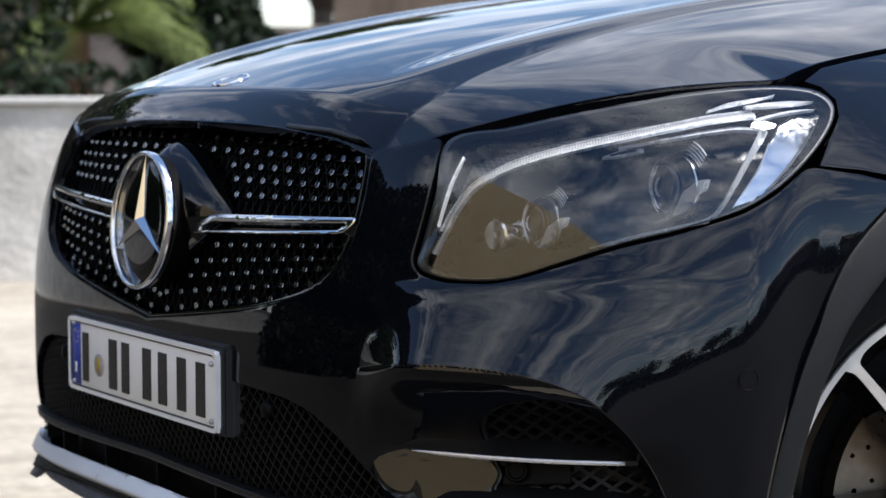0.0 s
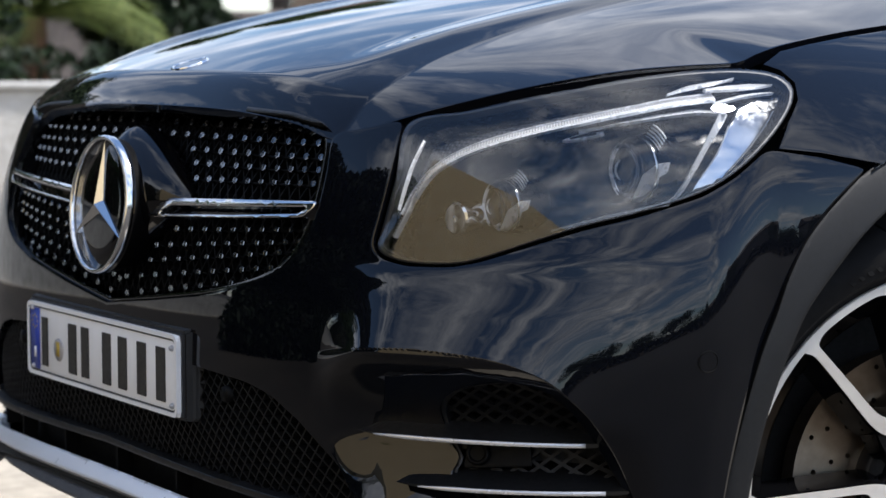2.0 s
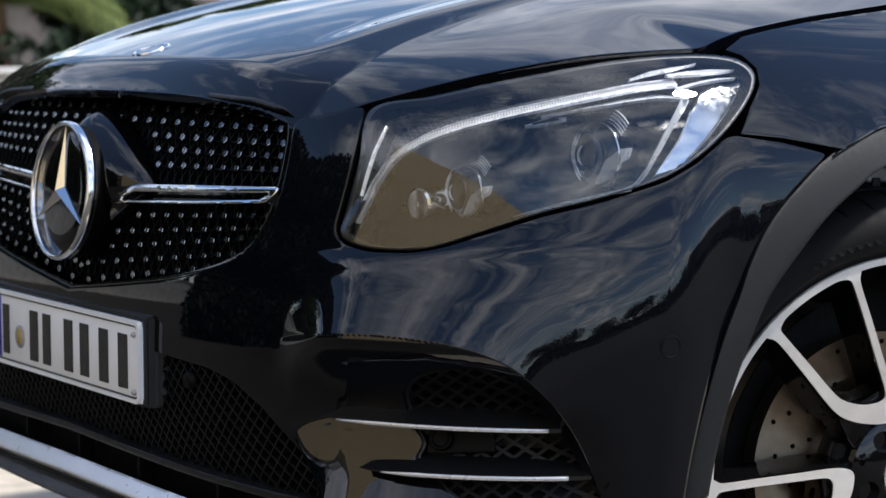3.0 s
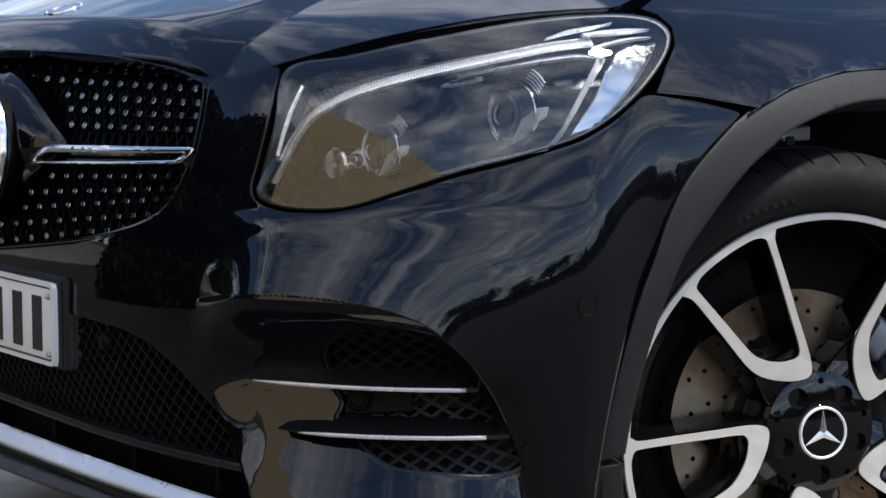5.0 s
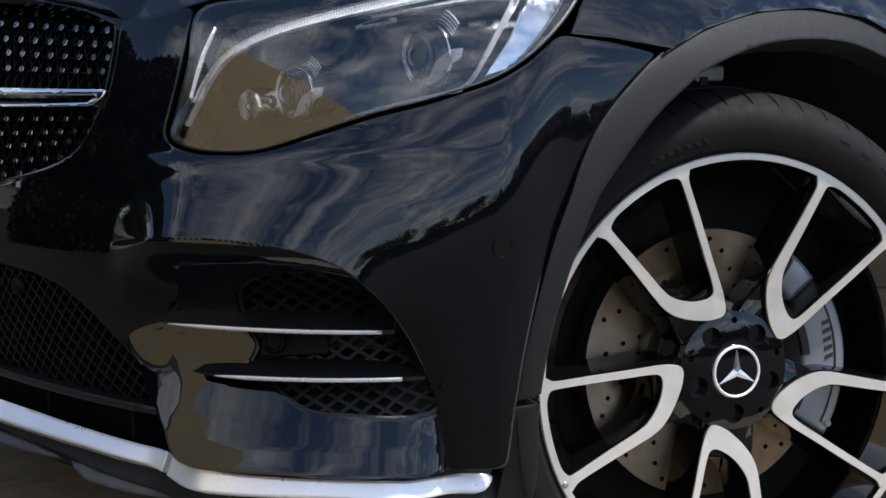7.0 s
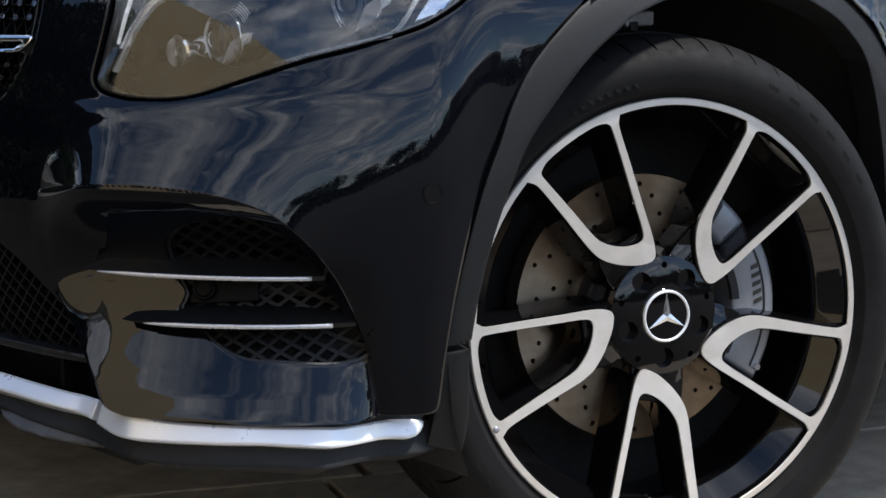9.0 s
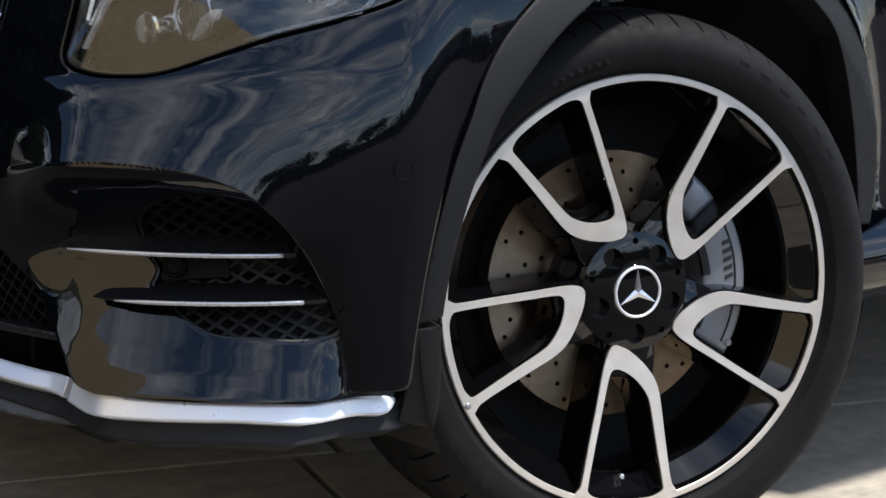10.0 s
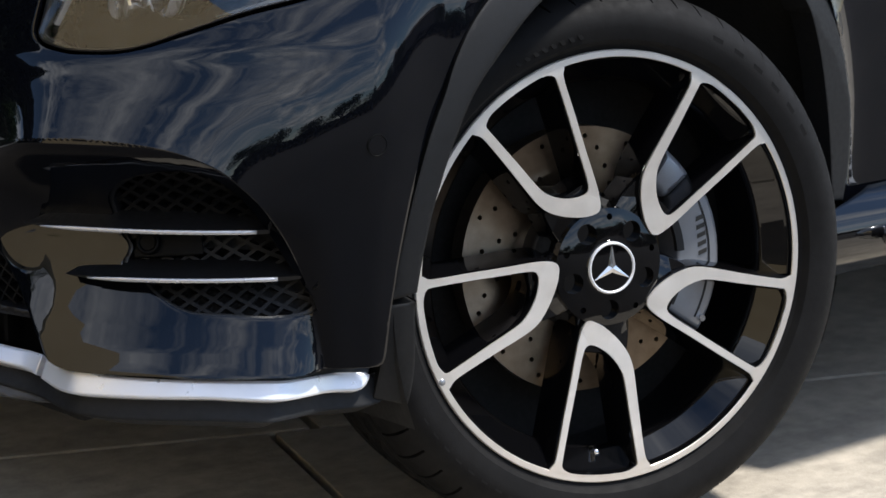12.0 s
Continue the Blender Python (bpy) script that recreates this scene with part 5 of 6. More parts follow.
def projector(lamp, sgn, u, z, r):
    """A clear projector lens in its dark barrel, with the ribbed collar and the bright wedge beside it."""
    p, nv = on_hull(sgn * u, z, -0.050)
    axis = Vector((-0.998, -sgn * 0.05, 0.0)).normalized()
    q = axis.to_track_quat("-Y", "Z").to_matrix().to_4x4()
    q.translation = p
    k = r / 0.040

    def put(nm, bm, mat, lab="", smooth=True, owner=lamp):
        if sgn < 0:
            bmesh.ops.scale(bm, verts=bm.verts, vec=(-1, 1, 1))
            bmesh.ops.reverse_faces(bm, faces=bm.faces)
        bmesh.ops.transform(bm, verts=bm.verts, matrix=q)
        return part(nm, bm, mat, owner, lab, smooth)
    lens = put("projector_lens", lathe([(0.0, -0.020 * k), (0.25 * r, -0.0192 * k), (0.5 * r, -0.016 * k), (0.75 * r, -0.0095 * k), (0.92 * r, -0.002 * k), (0.97 * r, 0.003), (0.97 * r, 0.007), (0.0, 0.007)], 56), GLASS, "thick clear convex lens")
    put("lens_rim", lathe([(0.982 * r, 0.003), (0.984 * r, 0.001), (0.996 * r, 0.001), (0.999 * r, 0.004)], 64), CHROME, "thin metal rim", True, lens)
    put("projector_back", lathe([(0.0, 0.036), (0.5 * r, 0.033), (0.8 * r, 0.026), (0.99 * r, 0.010)], 40), HOUSING)
    put("projector_body", lathe([(1.01 * r, 0.006), (1.10 * r, 0.022), (1.02 * r, 0.050)], 48), HOUSING)
    # highlights inside the lens, built as bright crescents on the side towards the grille
    for ra, rb, a0, a1, yy in ((0.52, 0.70, 112, 250, -0.0105), (0.20, 0.30, 100, 262, -0.0150), (0.84, 0.90, 120, 240, -0.004)):
        n = 22
        arc = [(rb * r * math.cos(radians(a)), rb * r * math.sin(radians(a))) for a in np.linspace(a0, a1, n)]
        for j, a in enumerate(np.linspace(a1, a0, n)):
            f = ra + (rb - ra) * abs(2 * j / (n - 1) - 1) ** 2
            if 0 < j < n - 1:
                arc.append((f * r * math.cos(radians(a)), f * r * math.sin(radians(a))))
        put("lens_highlight", slab(arc, [], yy * k - 0.0042, yy * k - 0.0030), LAMP_CHROME, "", False, lens)
    # ribbed collar: thin nested arcs above and outboard of the lens
    collar = empty("ribbed_collar", lamp)
    for i in range(9):
        rr = (0.0240 + 0.0042 * i) * k
        a0, a1 = 82 - 1.6 * i, 30 + 1.4 * i
        path = [(rr * math.cos(radians(a)), 0.008 + 0.0006 * i, rr * math.sin(radians(a))) for a in np.linspace(a0, a1, 14)]
        put("rib", sweep(path, 0.00075 * k, [(1, 1), (-1, 1), (-1, -1), (1, -1)], up=(0, 1, 0)), LAMP_CHROME, "", False, collar)
    wedge = [(0.001, -0.037), (0.018, -0.031), (0.034, -0.018), (0.044, 0.000), (0.047, 0.010), (0.037, 0.008), (0.018, -0.004), (0.010, -0.020)]
    bm = slab([(a * k, b * k) for a, b in wedge], [], 0.0, 0.010, 0.0015)
    for w in bm.verts:
        w.co.y += 0.25 * (w.co.x - 0.02)
    put("wedge", bm, LAMP_CHROME, "slanting bright reflector wedge", False)


for sgn in (1, -1):
    lamp = empty("headlamp", car)
    tagged(lamp, label="clear glazed headlamp with a curved light guide")
    loop = flip(_lamp, sgn)
    mid = loop.mean(0)
    cover = panel("lamp_cover", loop, [], set_back(hull, 0.001), 0.009, COVER, lamp, 0.0, label="clear curved lamp glass")
    cover.visible_shadow = False
    panel("lamp_gasket", mid + (loop - mid) * 1.016, [mid + (loop - mid) * 0.984], set_back(hull, -0.003), 0.01, SATIN, lamp, 0.012)
    panel("lamp_tub", mid + (loop - mid) * 1.02, [], set_back(hull, -0.075), 0.012, HOUSING, lamp, 0.0, label="dark lamp housing")
    ribbon("tub_wall", [(a / K, b) for a, b in _lamp[::4]] + [(_lamp[0][0] / K, _lamp[0][1])], 0.004, -0.076, -0.014, HOUSING, lamp, sgn, 0.001)
    panel("dotted_bezel", flip(straight(uz(BEZEL), 0.006), sgn), [], set_back(hull, -0.026), 0.008, DOTS, lamp, 0.003, label="grey bezel with a grid of fine dots")
    # curved daytime light guide with its fine ribs between two bright edges
    widths = [0.0070, 0.0085, 0.0095, 0.0100, 0.0100, 0.0095, 0.0090, 0.0080]
    ribbon("light_guide", DRL, widths, -0.0140, -0.0050, FROST, lamp, sgn, 0.010, "frosted ribbed light guide")
    line = spline(uz(DRL), 0.0036)
    rib_v, rib_f = [], []
    for i in range(1, len(line) - 1):
        t = line[i + 1] - line[i - 1]
        t /= np.linalg.norm(t)
        s = np.array([-t[1], t[0]])
        at = len(rib_v)
        for a, b in ((-0.0008, -0.0034), (0.0008, -0.0034), (0.0008, 0.0028), (-0.0008, 0.0028)):
            q = line[i] + t * a + s * b
            rib_v.append(on_hull(sgn * q[0] / K, q[1], -0.0078 - 0.9 * b)[0])
            rib_v.append(on_hull(sgn * q[0] / K, q[1], -0.0115 - 0.9 * b)[0])
        for r in range(4):
            r2 = (r + 1) % 4
            rib_f.append((at + 2 * r, at + 2 * r2, at + 2 * r2 + 1, at + 2 * r + 1))
        rib_f.append((at, at + 2, at + 4, at + 6))
    linked("guide_ribs", mesh_of("guide_ribs", rib_v, rib_f), SEAL, lamp)
    ribbon("upper_trim", shifted(DRL[1:], 0.0066), [0.0015, 0.0036, 0.0046, 0.0050, 0.0052, 0.0052, 0.0050], -0.0170, -0.0100, LAMP_CHROME, lamp, sgn, 0.006, "bright upper edge of the light guide")
    ribbon("lower_trim", shifted(DRL[2:], -0.0066), [0.0010, 0.0028, 0.0036, 0.0038, 0.0038, 0.0036], -0.0060, -0.0030, LAMP_CHROME, lamp, sgn, 0.006, "bright lower edge of the light guide")
    ribbon("chrome_band", [(49.6, 0.8335), (52.05, 0.8418), (54.36, 0.8483), (56.75, 0.8541), (59.3, 0.8583), (60.9, 0.8573), (62.0, 0.8560)], [0.0025, 0.0060, 0.0085, 0.0100, 0.0105, 0.0110, 0.0100], -0.0180, -0.0070, LAMP_CHROME, lamp, sgn, 0.006, "broad bright reflector band")
    ribbon("slotted_bar", [(48.3, 0.8258), (49.2, 0.8290), (50.4, 0.8330), (51.6, 0.8362)], [0.0030, 0.0085, 0.0080, 0.0060], -0.0220, -0.0180, LAMP_CHROME, lamp, sgn, 0.005)
    ribbon("slot", [(48.9, 0.8277), (49.8, 0.8310), (51.0, 0.8345)], [0.0015, 0.0034, 0.0024], -0.0182, -0.0168, HOUSING, lamp, sgn, 0.003)
    ribbon("tip_bar", [(56.8, 0.8760), (58.6, 0.8835), (60.6, 0.8885), (63.2, 0.8945)], [0.0030, 0.0068, 0.0062, 0.0020], -0.0100, -0.0040, LAMP_CHROME, lamp, sgn, 0.005)
    ribbon("tip_bar", [(60.2, 0.8800), (62.2, 0.8822), (64.8, 0.8845), (67.0, 0.8860)], [0.0070, 0.0100, 0.0098, 0.0050], -0.0100, -0.0020, LAMP_CHROME, lamp, sgn, 0.005)
    ribbon("tip_bar", [(61.0, 0.8625), (62.8, 0.8690), (64.8, 0.8735), (66.9, 0.8755)], [0.0070, 0.0060, 0.0060, 0.0045], -0.0080, -0.0020, LAMP_CHROME, lamp, sgn, 0.005)
    ribbon("fork_bar", [(62.0, 0.8580), (61.5, 0.8460), (60.45, 0.8240), (59.5, 0.8015), (58.7, 0.7805), (58.05, 0.7620), (57.35, 0.7490), (56.3, 0.7425)], [0.0130, 0.0105, 0.0086, 0.0084, 0.0080, 0.0072, 0.0060, 0.0040], -0.0160, -0.0060, LAMP_CHROME, lamp, sgn, 0.008, "bright slanting fork bar")
    ribbon("foot_trim", [(57.0, 0.7440), (54.8, 0.7375), (52.0, 0.7280), (48.5, 0.7120)], [0.0050, 0.0034, 0.0026, 0.0012], -0.0060, -0.0020, LAMP_CHROME, lamp, sgn, 0.004)
    refl = flip(straight(uz([(62.4, 0.8541), (63.77, 0.8624), (66.82, 0.8655), (64.8, 0.8327), (62.98, 0.8067), (60.9, 0.7758), (59.51, 0.7622), (58.2, 0.7558), (58.9, 0.7763), (60.0, 0.8003), (61.1, 0.8313)]), 0.006), sgn)

    def bowl(s, z, sgn=sgn):
        r = np.hypot((np.abs(s) / K - 62.0) / 6.0, (z - 0.815) / 0.06)
        return set_back(hull, 0.0)(s, z) + np.stack([0.020 - 0.004 * r, 0 * r + sgn * 0.010, 0 * r], -1)
    panel("side_reflector", refl, [], bowl, 0.008, REFLECTOR, lamp, 0.004, label="mirror-bright corner reflector")
    projector(lamp, sgn, 54.3, 0.8000, 0.040)
    projector(lamp, sgn, 43.5, 0.7505, 0.032)
    # short turned lamp barrel at the inner end
    p, nv = on_hull(sgn * 40.7, 0.733, -0.044)
    q = Vector((-0.98, -sgn * 0.18, 0.0)).normalized().to_track_quat("-Y", "Z").to_matrix().to_4x4()
    q.translation = p
    bm = lathe([(0.0, -0.0115), (0.0036, -0.0115), (0.0042, -0.0135), (0.0175, -0.0135), (0.0205, -0.0115), (0.0214, -0.007), (0.0214, 0.018)], 40)
    bmesh.ops.transform(bm, verts=bm.verts, matrix=q)
    creased(part("turn_lamp_barrel", bm, CHROME, lamp, "short bright metal lamp barrel"), 22)
    ribbon("inner_fin", [(37.3, 0.8200), (36.75, 0.7950), (36.5, 0.7780), (36.35, 0.7550), (36.3, 0.7340)], [0.0012, 0.0020, 0.0024, 0.0022, 0.0010], -0.0140, -0.0120, LAMP_CHROME, lamp, sgn, 0.003)

# bonnet badge near the leading edge, flush with the skin
def hood_at(x, y):
    return float(hood_height(np.array([x]), np.array([y]))[0])


ex = -0.597
slope = (hood_at(ex + 0.02, 0.0) - hood_at(ex - 0.02, 0.0)) / 0.04
q = Vector((-slope, 0.0, 1.0)).normalized().to_track_quat("-Y", "Z").to_matrix().to_4x4()
q.translation = (ex, 0.0, hood_at(ex, 0.0))
for prof, mat in (([(0.0, -0.0016), (0.024, -0.0014)], GLOSS), ([(0.0235, 0.001), (0.0240, -0.0022), (0.0270, -0.0026), (0.0285, -0.0008), (0.0287, 0.003)], POLISHED)):
    bm = lathe(prof, 48)
    bmesh.ops.transform(bm, verts=bm.verts, matrix=q)
    part("bonnet_emblem", bm, mat, car, "small round bright emblem")
# dull strip between the bonnet's edge and the grille
strip = closed_both([(0.0, 0.8420), (16.0, 0.8400), (24.3, 0.8355), (27.9, 0.8265), (28.9, 0.8275), (25.0, 0.8395), (16.5, 0.8460), (0.0, 0.8480)], 0.008)
panel("grille_strip", strip, [], set_back(hull, 0.010), 0.010, SATIN, grille, 0.02, label="dull dark strip above the grille", edge=0.5)

# a bracket of the suspension that shows above the tyre
bm = box(0.084, 0.138, -0.765, -0.745, 0.728, 0.748, 0.003)
part("suspension_bracket", bm, SEAL, car, "dull metal suspension bracket", smooth=False)
bm = box(0.090, 0.105, -0.768, -0.76, 0.715, 0.735, 0.002)
part("bracket_bolt", bm, SATIN, car, smooth=False)

# ---------------------------------------------------------------- the rest of the body, behind the front wheels
TINT = make_plain("tinted_glass", (0.010, 0.012, 0.014), 0.03, vary=0.05)
SEAT = make_plain("dark_cabin_trim", (0.02, 0.02, 0.022), 0.7)
REAR_X = 2.873


def none(x, z):
    return 0.0 * x


def rear_arch(n, r):
    return [(REAR_X + r * math.cos(radians(a)), 0.37 + r * math.sin(radians(a))) for a in np.linspace(175, 5, n)]


BELT = 0.972
for sgn in (1, -1):
    for x0, x1, nm in ((0.626, 1.66, "front_door"), (1.666, 2.46, "rear_door")):
        ring = [(x0, BELT), (x1, BELT), (x1, 0.40), (x0 - 0.008, 0.40)]
        door = side_panel(nm, straight(ring, 0.03), none, 0.04, PAINT, sgn, 0.014, "black painted door")
        hx = x1 - 0.22
        bm = box(hx - 0.11, hx + 0.11, -sgn * 0.915 - 0.012, -sgn * 0.915 + 0.012, 0.845, 0.870, 0.008)
        part("door_handle", bm, PAINT, door)
        # window above the door
        q = [(x0 + (0.22 if nm == "front_door" else 0.0), BELT + 0.01), (x1, BELT + 0.01), (x1 + 0.0, 1.40 if nm == "front_door" else 1.36), (max(x0, 1.12) if nm == "front_door" else x0, 1.38)]

        def win(s, z, sgn=sgn):
            x = sgn * s
            return np.stack([x, -sgn * (0.755 - 0.36 * (z - BELT)), z], -1)
        loop = straight(q, 0.04) * [sgn, 1]
        panel("side_window", loop if sgn > 0 else loop[::-1], [], win, 0.06, TINT, door, 0.01)
    ring = [(2.466, BELT), (3.55, BELT), (3.66, 0.80), (3.70, 0.55), (3.66, 0.40), (3.33, 0.36)] + rear_arch(24, 0.455)[::-1] + [(2.41, 0.40), (2.464, 0.42)]
    side_panel("rear_quarter", straight(ring, 0.025), none, 0.03, PAINT, sgn, 0.014, "black rear quarter panel")
    ring = rear_arch(30, 0.456) + rear_arch(30, 0.412)[::-1]
    side_panel("rear_flare", straight(ring, 0.02), lambda x, z: 0.012 + 0 * x, 0.02, CLAD, sgn, 0.04, "matt black rear arch cladding")
    ring = [(0.40, 0.392), (0.46, 0.402), (0.54, 0.416), (0.62, 0.418), (2.42, 0.418), (2.46, 0.30), (0.40, 0.285)]
    side_panel("sill", straight(ring, 0.012), lambda x, z: 0.002 + 0.055 * np.clip(1 - ((z - 0.352) / 0.066) ** 2, 0, 1) ** 0.8, 0.016, GLOSS, sgn, 0.03, "gloss black rounded sill")
    # polished side step
    step = empty("side_step", car)
    tagged(step, label="polished metal side step with black pads")
    ys = -sgn * 0.992
    path = [(0.512, ys, 0.352), (0.516, ys, 0.352)] + [(0.56 + 0.1 * i, ys, 0.352) for i in range(18)] + [(2.38, ys + sgn * 0.05, 0.352)]
    part("step_tube", sweep(path, [0.012, 0.020] + [0.022] * (len(path) - 2), [(1.1 * a, 0.8 * b) for a, b in circle(18)]), CHROME, step, "polished oval tube")
    part("step_plate", box(0.58, 2.30, min(ys, ys + sgn * 0.075) - 0.01, max(ys, ys + sgn * 0.075), 0.369, 0.376, 0.002), SATIN_CHROME, step, "brushed step plate", smooth=False)
    for i in range(14):
        x = 0.62 + i * 0.12
        part("step_pad", box(x, x + 0.06, min(ys, ys + sgn * 0.06), max(ys, ys + sgn * 0.06), 0.376, 0.381, 0.002), RUBBER, step, smooth=False)
    # rear wheel, far behind the picture
    w = wheel_frame(REAR_X, -sgn * 0.925, 0.366, 0.0 if sgn > 0 else 180.0, 0.0, car)
    linked("tyre", bpy.data.meshes["tyre"], RUBBER, w)
    part("rim", lathe([(0.0, 0.02), (0.08, 0.018), (0.26, 0.012), (0.2836, 0.0), (0.28, 0.03)], 60), MACHINED, w)
w = wheel_frame(0.0, 0.925, 0.366, 180.0 - 15.0, 0.0, car)
linked("tyre", bpy.data.meshes["tyre"], RUBBER, w)
part("rim", lathe([(0.0, 0.02), (0.08, 0.018), (0.26, 0.012), (0.2836, 0.0), (0.28, 0.03)], 60), MACHINED, w)


def skin_strip(name, stations, material, label=""):
    """A crowned skin across the car through (x, half width, edge height, crown) stations."""
    bm = bmesh.new()
    rows = []
    for x, hw, z, crown in stations:
        rows.append([bm.verts.new((x + 0.06 * (1 - (1 - t * t)) * 0.5, hw * t, z + crown * (1 - t * t))) for t in np.linspace(-1, 1, 17)])
    for a, b in zip(rows, rows[1:]):
        for i in range(16):
            bm.faces.new((a[i], a[i + 1], b[i + 1], b[i]))
    bmesh.ops.recalc_face_normals(bm, faces=bm.faces)
    geom = bmesh.ops.solidify(bm, geom=bm.faces[:], thickness=0.012)
    return part(name, bm, material, car, label)


skin_strip("cowl", [(0.745, 0.70, 0.985, 0.03), (0.86, 0.71, 0.985, 0.035)], SATIN)
skin_strip("windscreen", [(0.86, 0.71, 0.985, 0.04), (1.10, 0.66, 1.18, 0.045), (1.42, 0.60, 1.40, 0.05)], TINT, "dark tinted windscreen")
skin_strip("roof", [(1.42, 0.605, 1.405, 0.05), (1.8, 0.60, 1.50, 0.06), (2.3, 0.59, 1.49, 0.06), (2.75, 0.57, 1.40, 0.05)], PAINT, "black sloping roof")
skin_strip("rear_screen", [(2.75, 0.57, 1.40, 0.05), (3.15, 0.62, 1.22, 0.04), (3.42, 0.66, 1.06, 0.04)], TINT, "dark rear screen")
skin_strip("tailgate", [(3.42, 0.66, 1.06, 0.04), (3.62, 0.75, 1.00, 0.03), (3.70, 0.80, 0.80, 0.02), (3.72, 0.84, 0.62, 0.0)], PAINT, "black tailgate")
skin_strip("rear_bumper", [(3.74, 0.88, 0.62, 0.0), (3.78, 0.90, 0.45, 0.0), (3.70, 0.86, 0.28, 0.0)], PAINT)
for sgn in (1, -1):
    pts = [(0.80, 0.73, 0.975), (1.10, 0.66, 1.18), (1.42, 0.605, 1.405), (1.8, 0.60, 1.50), (2.3, 0.59, 1.49), (2.75, 0.57, 1.40), (3.15, 0.62, 1.22), (3.50, 0.70, 1.03)]
    path = [Vector((x, -sgn * y, z)) for x, y, z in pts]
    part("roof_rail", sweep(path, [0.05] * len(path), [(0.5 * a, 0.9 * b) for a, b in circle(10)], up=(0, 1, 0.3)), PAINT, car)
part("cabin_floor", box(0.7, 3.6, -0.72, 0.72, 0.25, 0.34, 0.02), DARK, car)
part("dashboard", box(0.80, 1.15, -0.66, 0.66, 0.70, 1.00, 0.05), SEAT, car)

# ---------------------------------------------------------------- ground and surroundings
def make_concrete():
    m = Mat("concrete", (0.34, 0.32, 0.28), 0.8)
    a = m.noise(1.1, 8.0, 0.65)
    b = m.noise(26.0, 6.0, 0.6)
    st = m.noise(4.0, 9.0, 0.75, (1, 2.4, 1))
    c1 = m.ramp(a, (0.32, (0.36, 0.318, 0.252)), (0.68, (0.53, 0.472, 0.385)))
    c2 = m.ramp(b, (0.3, grey3(0.78)), (0.7, grey3(1.12)))
    c3 = m.ramp(st, (0.36, grey3(0.72)), (0.54, grey3(1.0)))
    m.set("Base Color", m.mix(1.0, m.mix(1.0, c1, c2, "MULTIPLY"), c3, "MULTIPLY"))
    m.bump(m.noise(160.0, 5.0), 0.35, 0.004)
    m.bump(m.noise(14.0, 6.0), 0.3, 0.006)
    return m.m


def make_render(name, dark, light, scale=9.0, bump=0.6):
    m = Mat(name, light, 0.9)
    a = m.noise(scale, 9.0, 0.7)
    m.set("Base Color", m.ramp(a, (0.3, dark), (0.7, light)))
    m.bump(m.noise(scale * 6, 6.0), bump, 0.01)
    return m.m


def make_leaf(name, dark, light):
    m = Mat(name, light, 0.62, Specular_IOR_Level=0.25)
    info = m.t.nodes.new("ShaderNodeNewGeometry")
    m.set("Base Color", m.ramp(info.outputs["Random Per Island"], (0.0, dark), (1.0, light)))
    m.b.inputs["Subsurface Weight"].default_value = 0.0
    return m.m


CONCRETE = make_concrete()
ROUGHCAST = make_render("pale_roughcast", (0.36, 0.345, 0.31), (0.63, 0.61, 0.57), 5.0, 1.0)
CAPSTONE = make_render("pale_capstone", (0.5, 0.49, 0.46), (0.62, 0.61, 0.58), 3.0)
TAN = make_render("tan_render", (0.70, 0.53, 0.30), (0.80, 0.63, 0.38), 0.6)
TIMBER = make_render("weathered_timber", (0.10, 0.07, 0.05), (0.19, 0.145, 0.105), 3.0)
STONE = make_render("grey_terrace_stone", (0.13, 0.11, 0.10), (0.22, 0.19, 0.17), 4.0)
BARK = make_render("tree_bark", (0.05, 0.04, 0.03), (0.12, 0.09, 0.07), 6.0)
PALM_BARK = make_render("palm_bark", (0.10, 0.045, 0.025), (0.20, 0.10, 0.05), 9.0)
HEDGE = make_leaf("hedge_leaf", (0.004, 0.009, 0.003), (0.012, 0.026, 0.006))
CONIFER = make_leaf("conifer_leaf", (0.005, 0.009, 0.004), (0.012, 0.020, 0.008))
PALM_LEAF = make_leaf("palm_leaf", (0.05, 0.08, 0.015), (0.16, 0.19, 0.05))
TREE_LEAF = make_leaf("tree_leaf", (0.015, 0.03, 0.008), (0.05, 0.08, 0.02))
TILE = make_render("roof_tile", (0.06, 0.045, 0.04), (0.11, 0.085, 0.075), 5.0)
JOINT = make_render("joint_filler", (0.02, 0.018, 0.016), (0.05, 0.045, 0.04), 20.0)
DARKGLASS = make_plain("window_glass", (0.02, 0.025, 0.03), 0.05)

# the paving runs along the garden wall: a goes along it, b towards it
YARD = Matrix.Rotation(math.atan2(-0.367, 0.930), 4, "Z")


def at_yard(a, b, z=0.0):
    return YARD @ Vector((a, b, z))


def yard_box(name, a0, a1, b0, b1, z0, z1, material, bevel=0.0, parent=None):
    bm = box(a0, a1, b0, b1, z0, z1, bevel)
    bmesh.ops.transform(bm, verts=bm.verts, matrix=YARD)
    return part(name, bm, material, parent, smooth=False)


